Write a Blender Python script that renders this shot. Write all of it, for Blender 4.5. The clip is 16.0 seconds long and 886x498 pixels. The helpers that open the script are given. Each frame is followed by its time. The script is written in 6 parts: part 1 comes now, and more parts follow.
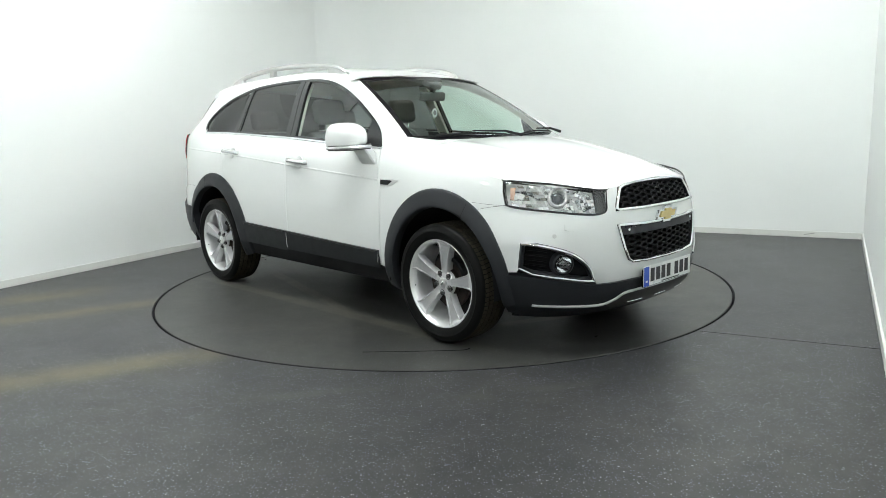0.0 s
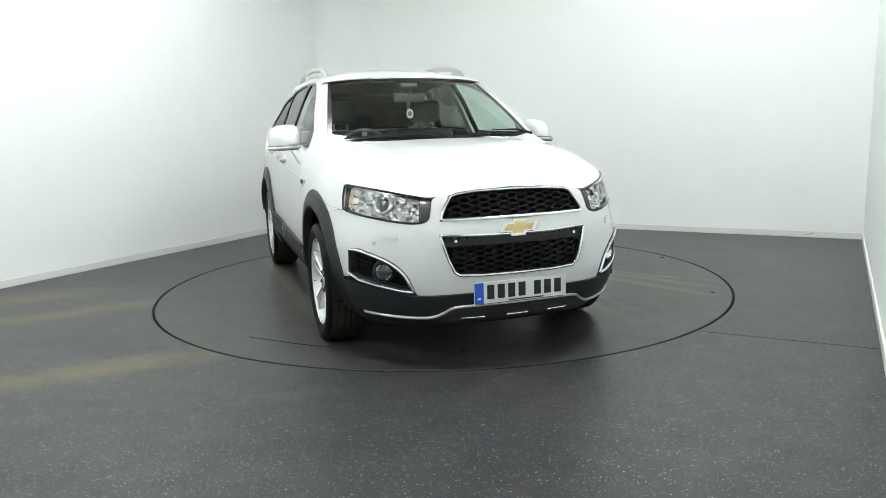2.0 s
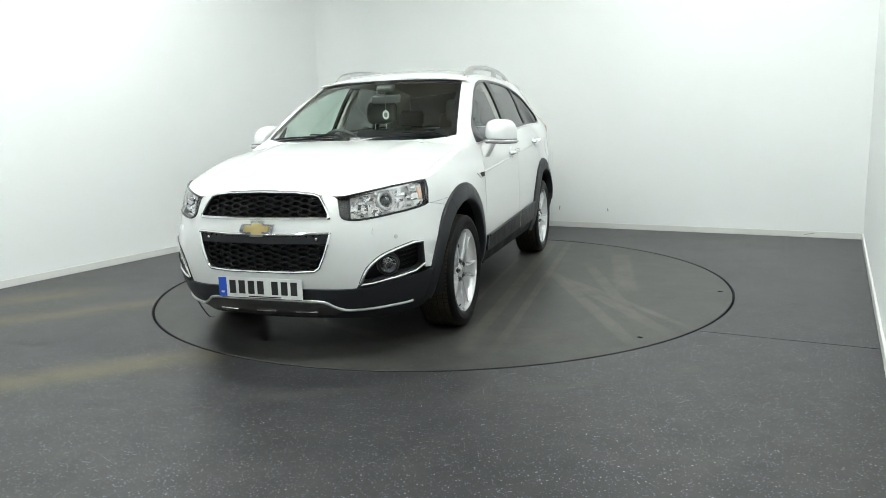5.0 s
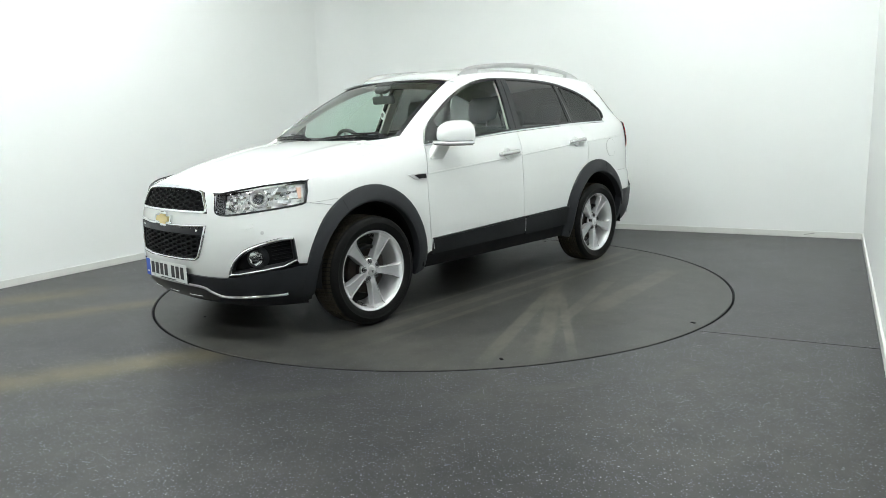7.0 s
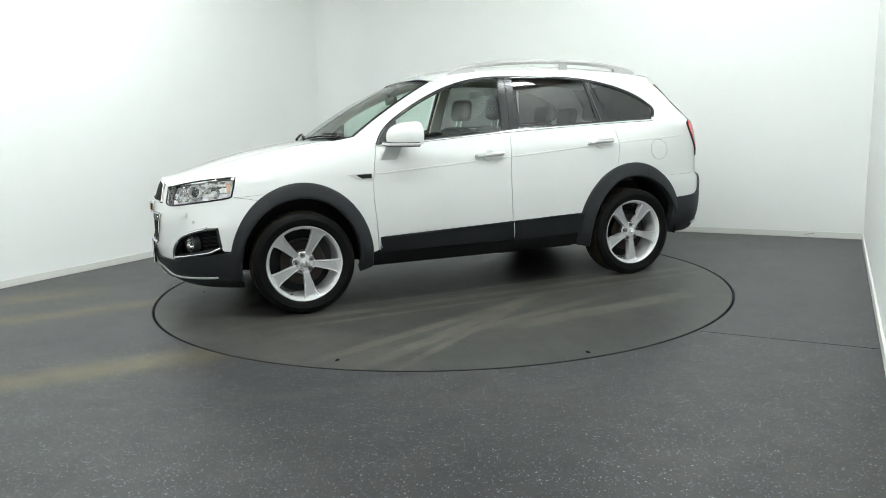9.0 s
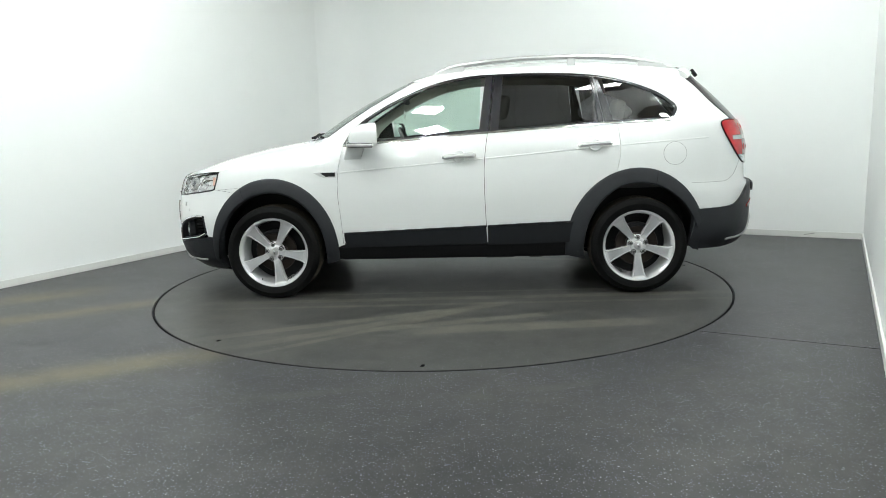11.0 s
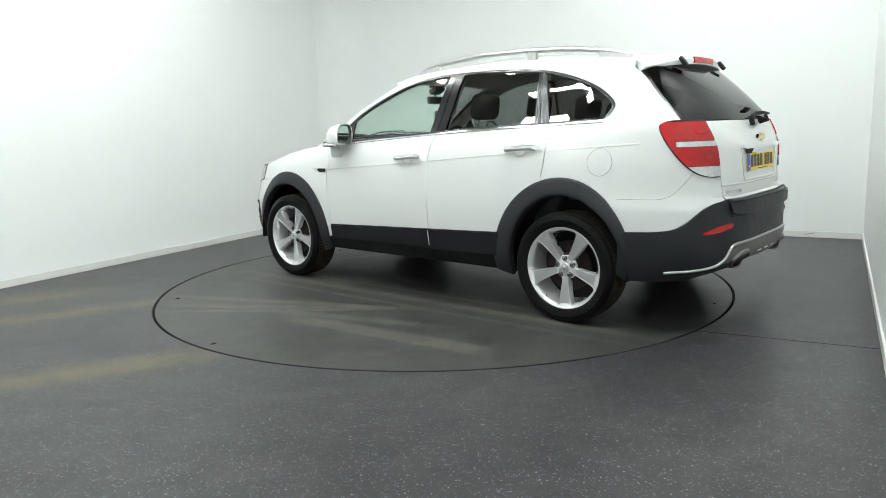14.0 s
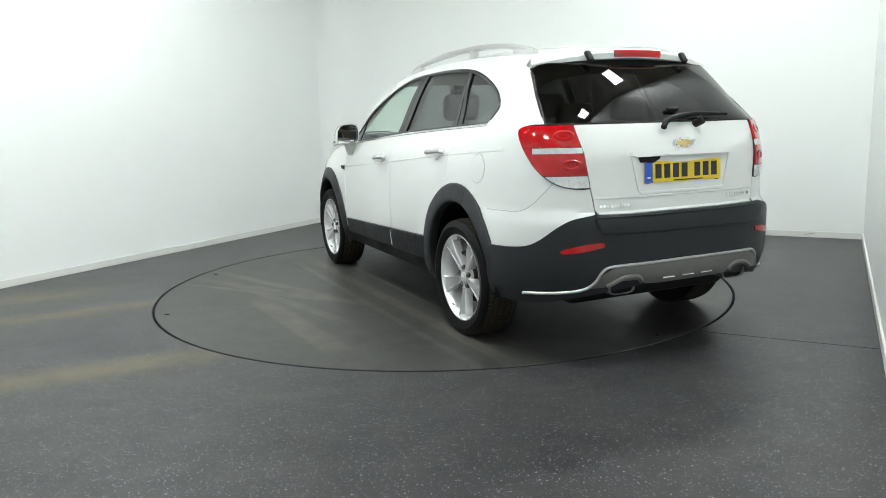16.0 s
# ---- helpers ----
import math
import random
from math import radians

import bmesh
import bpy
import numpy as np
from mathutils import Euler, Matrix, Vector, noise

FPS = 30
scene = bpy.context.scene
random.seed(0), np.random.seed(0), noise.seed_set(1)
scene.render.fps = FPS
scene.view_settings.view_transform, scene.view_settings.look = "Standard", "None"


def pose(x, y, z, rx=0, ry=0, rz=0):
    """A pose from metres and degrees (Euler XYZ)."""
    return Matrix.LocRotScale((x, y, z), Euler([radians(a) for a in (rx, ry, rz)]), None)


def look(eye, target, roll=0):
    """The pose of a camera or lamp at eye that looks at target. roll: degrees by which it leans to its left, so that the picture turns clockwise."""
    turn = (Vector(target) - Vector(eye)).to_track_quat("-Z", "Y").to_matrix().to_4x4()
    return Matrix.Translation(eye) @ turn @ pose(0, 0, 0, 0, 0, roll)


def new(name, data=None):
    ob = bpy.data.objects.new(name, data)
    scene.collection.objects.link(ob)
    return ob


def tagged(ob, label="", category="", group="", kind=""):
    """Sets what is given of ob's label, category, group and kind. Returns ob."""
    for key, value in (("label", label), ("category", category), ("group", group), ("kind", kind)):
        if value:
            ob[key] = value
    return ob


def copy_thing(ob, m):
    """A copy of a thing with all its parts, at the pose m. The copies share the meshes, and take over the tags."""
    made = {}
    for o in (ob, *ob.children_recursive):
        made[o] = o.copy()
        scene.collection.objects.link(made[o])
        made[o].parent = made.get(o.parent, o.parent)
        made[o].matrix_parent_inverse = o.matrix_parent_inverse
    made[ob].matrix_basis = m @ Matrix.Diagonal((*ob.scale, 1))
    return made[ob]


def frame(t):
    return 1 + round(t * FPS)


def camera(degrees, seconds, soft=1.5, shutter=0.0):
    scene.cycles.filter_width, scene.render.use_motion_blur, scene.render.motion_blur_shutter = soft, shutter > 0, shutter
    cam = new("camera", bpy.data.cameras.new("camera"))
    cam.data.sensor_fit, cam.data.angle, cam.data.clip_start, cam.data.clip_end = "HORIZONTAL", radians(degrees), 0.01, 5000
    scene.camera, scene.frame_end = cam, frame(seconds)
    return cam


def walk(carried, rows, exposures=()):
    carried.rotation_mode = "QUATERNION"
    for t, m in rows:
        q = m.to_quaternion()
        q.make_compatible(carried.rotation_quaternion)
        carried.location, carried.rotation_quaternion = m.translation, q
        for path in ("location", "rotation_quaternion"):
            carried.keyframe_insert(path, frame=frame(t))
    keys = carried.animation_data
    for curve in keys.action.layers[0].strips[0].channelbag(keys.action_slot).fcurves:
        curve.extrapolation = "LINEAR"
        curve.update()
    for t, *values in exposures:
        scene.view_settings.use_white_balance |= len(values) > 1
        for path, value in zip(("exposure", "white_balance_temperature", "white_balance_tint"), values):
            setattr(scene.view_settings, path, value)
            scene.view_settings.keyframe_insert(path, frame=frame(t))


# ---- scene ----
# ---------------------------------------------------------------- camera
EYE = Vector((0.0, -5.798, 1.2585))
YAW, PITCH, ROLL = -0.074, -9.774, -1.627
cam = camera(63.46, 16.0, soft=0.9)
aim = Vector((-math.sin(radians(YAW)) * math.cos(radians(PITCH)), math.cos(radians(YAW)) * math.cos(radians(PITCH)), math.sin(radians(PITCH))))
stand = look(EYE, EYE + aim, ROLL)
walk(cam, [(0.0, stand), (16.0, stand)], [(0.0, 0.0, 6500, 10), (16.0, 0.0, 6500, 10)])

# ---------------------------------------------------------------- world and light
world = bpy.data.worlds.new("world")
scene.world = world
world.use_nodes = True
world.node_tree.nodes["Background"].inputs[0].default_value = (0.80, 0.90, 0.88, 1)
world.node_tree.nodes["Background"].inputs[1].default_value = 0.05

LED_POWER = 136.0         # glow of the ceiling's light panels
ROOM_H = 4.4             # height of the ceiling
# the room is turned against the camera: U runs along the back wall, V towards it
U, V = Vector((0.8756, -0.4831, 0)), Vector((0.4831, 0.8756, 0))
U0, U1, V0, V1 = -3.37, 3.085, -8.2, 3.263
TABLE_R = 2.235          # radius of the turntable
SPIN = -12.447           # degrees a second
HEADING = -46.2          # the car's heading at the start
CAR_AT = Vector((-0.3155, -0.1401, 0))   # middle of the wheelbase at the start


def room(u, v, z=0.0):
    return U * u + V * v + Vector((0, 0, z))


# ---------------------------------------------------------------- materials
def material(name, color, rough=0.5, metal=0.0, coat=0.0, spec=0.5):
    m = bpy.data.materials.new(name)
    m.use_nodes = True
    b = m.node_tree.nodes["Principled BSDF"]
    b.inputs["Base Color"].default_value = (*color, 1)
    b.inputs["Roughness"].default_value = rough
    b.inputs["Metallic"].default_value = metal
    b.inputs["Coat Weight"].default_value = coat
    b.inputs["Coat Roughness"].default_value = 0.04
    b.inputs["Specular IOR Level"].default_value = spec
    return m


def node(m, kind, **values):
    n = m.node_tree.nodes.new(kind)
    for key, value in values.items():
        if key in n.inputs:
            n.inputs[key].default_value = value
    return n


def link(m, a, b):
    m.node_tree.links.new(a, b)


def principled(m):
    return m.node_tree.nodes["Principled BSDF"]


def ramp(m, fac, stops):
    r = m.node_tree.nodes.new("ShaderNodeValToRGB")
    e = r.color_ramp.elements
    while len(e) < len(stops):
        e.new(0.5)
    for el, (p, c) in zip(e, stops):
        el.position = p
        el.color = (*c, 1) if len(c) == 3 else c
    link(m, fac, r.inputs[0])
    return r


def mix(m, fac, a, b, mode="MIX"):
    n = m.node_tree.nodes.new("ShaderNodeMix")
    n.data_type = "RGBA"
    n.blend_type = mode
    for sock, value in ((n.inputs[0], fac), (n.inputs[6], a), (n.inputs[7], b)):
        if hasattr(value, "default_value") or hasattr(value, "is_linked"):
            link(m, value, sock)
        elif isinstance(value, (int, float)):
            sock.default_value = value
        else:
            sock.default_value = (*value, 1)
    return n.outputs[2]


def bump(m, height, strength=0.1, distance=0.01):
    b = m.node_tree.nodes.new("ShaderNodeBump")
    b.inputs["Strength"].default_value = strength
    b.inputs["Distance"].default_value = distance
    link(m, height, b.inputs["Height"])
    link(m, b.outputs[0], principled(m).inputs["Normal"])
    return b


def grain(name, color, dark, rough, scale, metal=0.0, coat=0.0, strength=0.1, distance=0.002, spec=0.5, amount=0.5):
    """A plain surface with fine and coarse variation in colour, gloss and relief."""
    m = material(name, color, rough, metal, coat, spec)
    c = node(m, "ShaderNodeTexCoord")
    fine = node(m, "ShaderNodeTexNoise", Scale=scale, Detail=6.0, Roughness=0.6)
    wide = node(m, "ShaderNodeTexNoise", Scale=scale * 0.04, Detail=4.0)
    link(m, c.outputs["Object"], fine.inputs["Vector"])
    link(m, c.outputs["Object"], wide.inputs["Vector"])
    both = mix(m, 0.5, fine.outputs[0], wide.outputs[0])
    r = ramp(m, both, [(0.5 - amount * 0.5, dark), (0.5 + amount * 0.5, color)])
    link(m, r.outputs[0], principled(m).inputs["Base Color"])
    rr = ramp(m, wide.outputs[0], [(0.3, (rough * 0.85,) * 3), (0.7, (min(1, rough * 1.15),) * 3)])
    link(m, rr.outputs[0], principled(m).inputs["Roughness"])
    bump(m, fine.outputs[0], strength, distance)
    return m


def glow(name, color, strength):
    m = bpy.data.materials.new(name)
    m.use_nodes = True
    b = principled(m)
    b.inputs["Base Color"].default_value = (*color, 1)
    b.inputs["Emission Color"].default_value = (*color, 1)
    b.inputs["Emission Strength"].default_value = strength
    return m


def glass(name, tint, clear, mirrored_share=0.075):
    """Thin glass: part lets light through, tinted, and a film of real reflection lies over it."""
    m = bpy.data.materials.new(name)
    m.use_nodes = True
    nt = m.node_tree
    nt.nodes.clear()
    out = nt.nodes.new("ShaderNodeOutputMaterial")
    t = nt.nodes.new("ShaderNodeBsdfTransparent")
    t.inputs[0].default_value = (*[c * clear for c in tint], 1)
    g = nt.nodes.new("ShaderNodeBsdfGlossy")
    g.inputs["Roughness"].default_value = 0.015
    f = nt.nodes.new("ShaderNodeLayerWeight")
    f.inputs[0].default_value = 0.5
    p = node(m, "ShaderNodeMath")
    p.operation = "POWER"
    link(m, f.outputs["Facing"], p.inputs[0])
    p.inputs[1].default_value = 5.0
    q = node(m, "ShaderNodeMath")
    q.operation = "MULTIPLY_ADD"
    link(m, p.outputs[0], q.inputs[0])
    q.inputs[1].default_value = 0.92
    q.inputs[2].default_value = mirrored_share
    s = nt.nodes.new("ShaderNodeMixShader")
    link(m, q.outputs[0], s.inputs[0])
    link(m, t.outputs[0], s.inputs[1])
    link(m, g.outputs[0], s.inputs[2])
    link(m, s.outputs[0], out.inputs[0])
    return m


def wall_paint(name, color):
    m = material(name, color, 0.62)
    c = node(m, "ShaderNodeTexCoord")
    wide = node(m, "ShaderNodeTexNoise", Scale=0.7, Detail=5.0)
    fine = node(m, "ShaderNodeTexNoise", Scale=140.0, Detail=3.0)
    scuff = node(m, "ShaderNodeTexNoise", Scale=9.0, Detail=8.0, Roughness=0.75)
    for n in (wide, fine, scuff):
        link(m, c.outputs["Object"], n.inputs["Vector"])
    r = ramp(m, wide.outputs[0], [(0.25, tuple(v * 0.95 for v in color)), (0.75, color)])
    marks = ramp(m, scuff.outputs[0], [(0.70, (1, 1, 1)), (0.80, (0.93, 0.93, 0.92))])
    link(m, mix(m, 1.0, r.outputs[0], marks.outputs[0], "MULTIPLY"), principled(m).inputs["Base Color"])
    bump(m, fine.outputs[0], 0.08, 0.002)
    return m


def floor_vinyl(name, marks, pale=1.0, flecks=1.0):
    """Dark grey safety vinyl with pale and blue flecks, ochre dust stains and rubber marks."""
    m = material(name, (0.05, 0.05, 0.053), 0.42, spec=0.28)
    c = node(m, "ShaderNodeTexCoord")
    vec = c.outputs["Object"]
    wide = node(m, "ShaderNodeTexNoise", Scale=0.8, Detail=7.0, Roughness=0.62)
    mid = node(m, "ShaderNodeTexNoise", Scale=5.0, Detail=8.0, Roughness=0.7)
    fine = node(m, "ShaderNodeTexNoise", Scale=260.0, Detail=2.0)
    fleck = node(m, "ShaderNodeTexVoronoi", Scale=100.0)
    for n in (wide, mid, fine, fleck):
        link(m, vec, n.inputs["Vector"])
    tones = [(0.25, (0.023, 0.024, 0.024)), (0.5, (0.033, 0.033, 0.033)), (0.8, (0.047, 0.046, 0.043))]
    base = ramp(m, wide.outputs[0], [(at, (c[0] * pale, c[1] * pale, c[2] * (1 + (pale - 1) * 0.6))) for at, c in tones])
    dirt = ramp(m, mid.outputs[0], [(0.34, (0.62, 0.62, 0.63)), (0.66, (1.24, 1.23, 1.2))])
    col = mix(m, 1.0, base.outputs[0], dirt.outputs[0], "MULTIPLY")
    spot = ramp(m, fleck.outputs["Distance"], [(0.25, (flecks,) * 3), (0.34, (0, 0, 0))])
    pick = m.node_tree.nodes.new("ShaderNodeSeparateColor")
    link(m, fleck.outputs["Color"], pick.inputs[0])
    few = ramp(m, pick.outputs[0], [(0.30, (0, 0, 0)), (0.55, (1, 1, 1))])
    amount = mix(m, 1.0, spot.outputs[0], few.outputs[0], "MULTIPLY")
    hue = ramp(m, pick.outputs[1], [(0.1, (0.058, 0.058, 0.078)), (0.48, (0.097, 0.097, 0.155)), (0.82, (0.175, 0.175, 0.24)), (0.98, (0.42, 0.42, 0.47))])
    col = mix(m, amount, col, hue.outputs[0])
    col = marks(m, vec, col, mid.outputs[0])
    link(m, col, principled(m).inputs["Base Color"])
    rr = ramp(m, wide.outputs[0], [(0.3, (0.34,) * 3), (0.7, (0.42,) * 3)])
    link(m, rr.outputs[0], principled(m).inputs["Roughness"])
    bump(m, fine.outputs[0], 0.12, 0.002)
    return m


def stripe(m, vec, middle, angle, half, length, soft=0.35):
    """A mask for a straight band on the floor: its middle, its turn, half its width and half its length."""
    p = m.node_tree.nodes.new("ShaderNodeMapping")
    p.vector_type = "TEXTURE"
    p.inputs["Location"].default_value = (middle[0], middle[1], 0)
    p.inputs["Rotation"].default_value = (0, 0, radians(angle))
    link(m, vec, p.inputs["Vector"])
    x = m.node_tree.nodes.new("ShaderNodeSeparateXYZ")
    link(m, p.outputs[0], x.inputs[0])
    parts = []
    for i, reach in ((0, length), (1, half)):
        a = node(m, "ShaderNodeMath")
        a.operation = "ABSOLUTE"
        link(m, x.outputs[i], a.inputs[0])
        r = m.node_tree.nodes.new("ShaderNodeMapRange")
        r.interpolation_type = "SMOOTHSTEP"
        r.inputs["From Min"].default_value = reach * (1 + soft * 0.5)
        r.inputs["From Max"].default_value = reach * (1 - soft)
        link(m, a.outputs[0], r.inputs["Value"])
        parts.append(r.outputs[0])
    n = node(m, "ShaderNodeMath")
    n.operation = "MULTIPLY"
    link(m, parts[0], n.inputs[0])
    link(m, parts[1], n.inputs[1])
    return n.outputs[0]


def worn(m, mask, noise_out, low, high):
    """A mask broken up by noise."""
    r = ramp(m, noise_out, [(low, (0, 0, 0)), (high, (1, 1, 1))])
    return mix(m, 1.0, mask, r.outputs[0], "MULTIPLY")


def room_marks(m, vec, col, noise_out):
    for middle, angle, half, length in (((-2.75, -0.79), 26.3, 0.15, 1.0), ((-2.05, -2.12), 23.5, 0.17, 1.15), ((-3.2, -0.2), 26, 0.2, 0.5)):
        col = mix(m, worn(m, stripe(m, vec, middle, angle, half, length, 0.9), noise_out, 0.1, 0.75), col, (0.122, 0.104, 0.050))
    for middle, angle, half, length in (((0.55, -2.50), 10, 0.05, 0.35), ((0.2, -2.62), -14, 0.04, 0.3), ((-0.6, -2.5), 8, 0.05, 0.5), ((1.2, -2.35), 30, 0.04, 0.25)):
        col = mix(m, worn(m, stripe(m, vec, middle, angle, half, length, 0.9), noise_out, 0.3, 0.8), col, (0.058, 0.056, 0.048))
    return col


def table_marks(m, vec, col, noise_out):
    for middle, angle, half, length in (((0.27, 0.63), 135.6, 0.05, 1.95), ((0.40, 0.75), 135.6, 0.03, 1.9), ((0.10, 0.52), 135.6, 0.02, 1.7), ((1.2, 0.5), 156, 0.05, 1.05), ((1.28, 0.63), 165, 0.055, 0.9),
                                        ((1.36, 0.72), 170, 0.03, 0.75), ((1.0, 0.9), 150, 0.05, 1.0), ((-0.94, -0.74), 135.6, 0.06, 1.7), ((-1.1, -0.2), 120, 0.05, 0.9), ((0.6, -1.3), 20, 0.05, 0.9), ((0.55, 1.45), 140, 0.09, 0.8)):
        col = mix(m, worn(m, stripe(m, vec, middle, angle, half, length), noise_out, 0.20, 0.85), col, (0.116, 0.111, 0.088))
    return col
# ---------------------------------------------------------------- mesh helpers
def done(bm, name, mat, parent=None, label="", smooth=True, angle=35):
    bm.normal_update()
    me = bpy.data.meshes.new(name)
    for f in bm.faces:
        f.smooth = smooth
    if smooth:
        for e in bm.edges:
            if len(e.link_faces) == 2 and e.calc_face_angle(0) > radians(angle):
                e.smooth = False
    bm.to_mesh(me)
    bm.free()
    for one in (mat if isinstance(mat, (list, tuple)) else [mat]):
        me.materials.append(one)
    ob = new(name, me)
    if parent is not None:
        ob.parent = parent
    if label:
        ob["label"] = label
    return ob


def part(name, bm, mat, parent, label="", smooth=True, angle=35):
    return done(bm, name, mat, parent, label, smooth, angle)


def box(bm, size, at=(0, 0, 0), m=None, bevel=0.0, segments=2):
    out = bmesh.ops.create_cube(bm, size=1.0)
    vs = out["verts"]
    bmesh.ops.scale(bm, vec=size, verts=vs)
    if bevel:
        es = list({e for v in vs for e in v.link_edges})
        res = bmesh.ops.bevel(bm, geom=es, offset=bevel, segments=segments, affect="EDGES", profile=0.5)
        vs = list({v for f in res["faces"] for v in f.verts} | {v for v in vs if v.is_valid})
    mm = Matrix.Translation(at) @ (m if m is not None else Matrix())
    bmesh.ops.transform(bm, matrix=mm, verts=[v for v in vs if v.is_valid])
    return vs


def strip(bm, rows, closed_u=False, closed_v=False):
    """A sheet through rows of points."""
    vv = [[bm.verts.new(p) for p in row] for row in rows]
    nr, nc = len(vv), len(vv[0])
    for i in range(nr if closed_v else nr - 1):
        for j in range(nc if closed_u else nc - 1):
            a, b = vv[i], vv[(i + 1) % nr]
            quad = (a[j], a[(j + 1) % nc], b[(j + 1) % nc], b[j])
            try:
                bm.faces.new(quad)
            except ValueError:
                pass
    return vv


def lathe(bm, profile, n=48, axis="y", arc=None):
    """Turns (radius, along) pairs about an axis."""
    rows = []
    for k in range(n):
        a = 2 * math.pi * k / n
        ca, sa = math.cos(a), math.sin(a)
        if axis == "y":
            rows.append([(r * ca, h, r * sa) for r, h in profile])
        elif axis == "x":
            rows.append([(h, r * ca, r * sa) for r, h in profile])
        else:
            rows.append([(r * ca, r * sa, h) for r, h in profile])
    strip(bm, rows, closed_v=True)
    bmesh.ops.remove_doubles(bm, verts=bm.verts, dist=1e-5)
    bmesh.ops.recalc_face_normals(bm, faces=bm.faces)


def tube(bm, path, radius, n=8, flat=1.0, up=Vector((0, 0, 1)), caps=True):
    """A round or flattened bar along a path; radius may be a list."""
    path = [Vector(p) for p in path]
    rows = []
    for i, p in enumerate(path):
        d = (path[min(i + 1, len(path) - 1)] - path[max(i - 1, 0)]).normalized()
        side = d.cross(up)
        side = side.normalized() if side.length > 1e-4 else Vector((1, 0, 0))
        top = side.cross(d).normalized()
        r = radius[i] if isinstance(radius, (list, tuple)) else radius
        rows.append([p + side * (r * math.cos(2 * math.pi * k / n)) + top * (r * flat * math.sin(2 * math.pi * k / n)) for k in range(n)])
    vv = strip(bm, rows, closed_u=True)
    if caps:
        bm.faces.new(vv[0][::-1])
        bm.faces.new(vv[-1])
    bmesh.ops.recalc_face_normals(bm, faces=bm.faces)


def spline(pts, n=8):
    """A smooth line through points."""
    pts = [np.array(p, float) for p in pts]
    out = []
    for i in range(len(pts) - 1):
        p0, p1, p2, p3 = pts[max(i - 1, 0)], pts[i], pts[i + 1], pts[min(i + 2, len(pts) - 1)]
        for k in range(n):
            t = k / n
            out.append(tuple(0.5 * (2 * p1 + (p2 - p0) * t + (2 * p0 - 5 * p1 + 4 * p2 - p3) * t * t + (3 * p1 - p0 - 3 * p2 + p3) * t ** 3)))
    out.append(tuple(pts[-1]))
    return out


def smooth_at(x, xs, ys):
    """A smooth curve through (xs, ys) without overshoot (monotone cubic)."""
    n = len(xs)
    if x <= xs[0]:
        return ys[0]
    if x >= xs[-1]:
        return ys[-1]
    k = 0
    while x > xs[k + 1]:
        k += 1

    def slope(i):
        if i <= 0 or i >= n - 1:
            return 0.0 if n < 3 else ((ys[1] - ys[0]) / (xs[1] - xs[0]) if i <= 0 else (ys[-1] - ys[-2]) / (xs[-1] - xs[-2]))
        a, b = (ys[i] - ys[i - 1]) / (xs[i] - xs[i - 1]), (ys[i + 1] - ys[i]) / (xs[i + 1] - xs[i])
        return 0.0 if a * b <= 0 else 2 * a * b / (a + b)
    h = xs[k + 1] - xs[k]
    t = (x - xs[k]) / h
    return ((2 * t ** 3 - 3 * t * t + 1) * ys[k] + (t ** 3 - 2 * t * t + t) * h * slope(k)
            + (3 * t * t - 2 * t ** 3) * ys[k + 1] + (t ** 3 - t * t) * h * slope(k + 1))


# ---------------------------------------------------------------- the car's outer form
# Round the car runs s: along the flank it is x; past the axles it bends round nose and tail to the middle.
AX, BEND, SMAX = 1.15, 0.9, 1.15 + 0.9 * math.pi / 2
HALF, NOSE, TAIL = 0.900, 1.14, 1.20
LEVELS = [0.20, 0.30, 0.40, 0.50, 0.62, 0.75, 0.785, 0.80, 0.88, 0.97, 1.05, 1.13, 1.20, 1.24, 1.35, 1.50, 1.60, 1.68]
SECTIONS = {
    -2.564: [.25, .15, .09, .064, .062, .060, .066, .090, .095, .10, .10, .115, .145, .165, .25, .405, .525, .62],
    -1.856: [.16, .06, -.005, -.030, -.038, -.036, -.028, -.020, -.016, -.012, -.005, .006, .020, .036, .140, .258, .345, .40],
    -1.350: [.14, .07, .03, .01, .00, .00, .002, .003, .006, .012, .022, .050, .090, .125, .175, .230, .285, .36],
    -0.700: [.12, .05, .018, .008, .003, .00, .001, .002, .005, .012, .022, .050, .090, .112, .160, .228, .285, .36],
    0.500: [.12, .05, .018, .008, .003, .00, .001, .002, .005, .012, .025, .060, .095, .115, .160, .235, .300, .37],
    1.350: [.14, .06, .025, .01, .003, .00, .002, .003, .010, .030, .07, .13, .20, .24, .34, .45, .55, .6],
    1.856: [.15, .04, .00, -.02, -.025, .00, .008, .012, .030, .065, .15, .24, .30, .34, .4, .5, .6, .6],
    2.564: [.16, .045, .01, .00, .003, .012, .022, .028, .058, .115, .18, .26, .30, .34, .4, .5, .6, .6],
}
SKEYS = sorted(SECTIONS)


KNOWN = {}


def inset(s, z):
    key = round(z, 6)
    if key not in KNOWN:
        KNOWN[key] = [smooth_at(z, LEVELS, SECTIONS[k]) for k in SKEYS]
    return smooth_at(s, SKEYS, KNOWN[key])


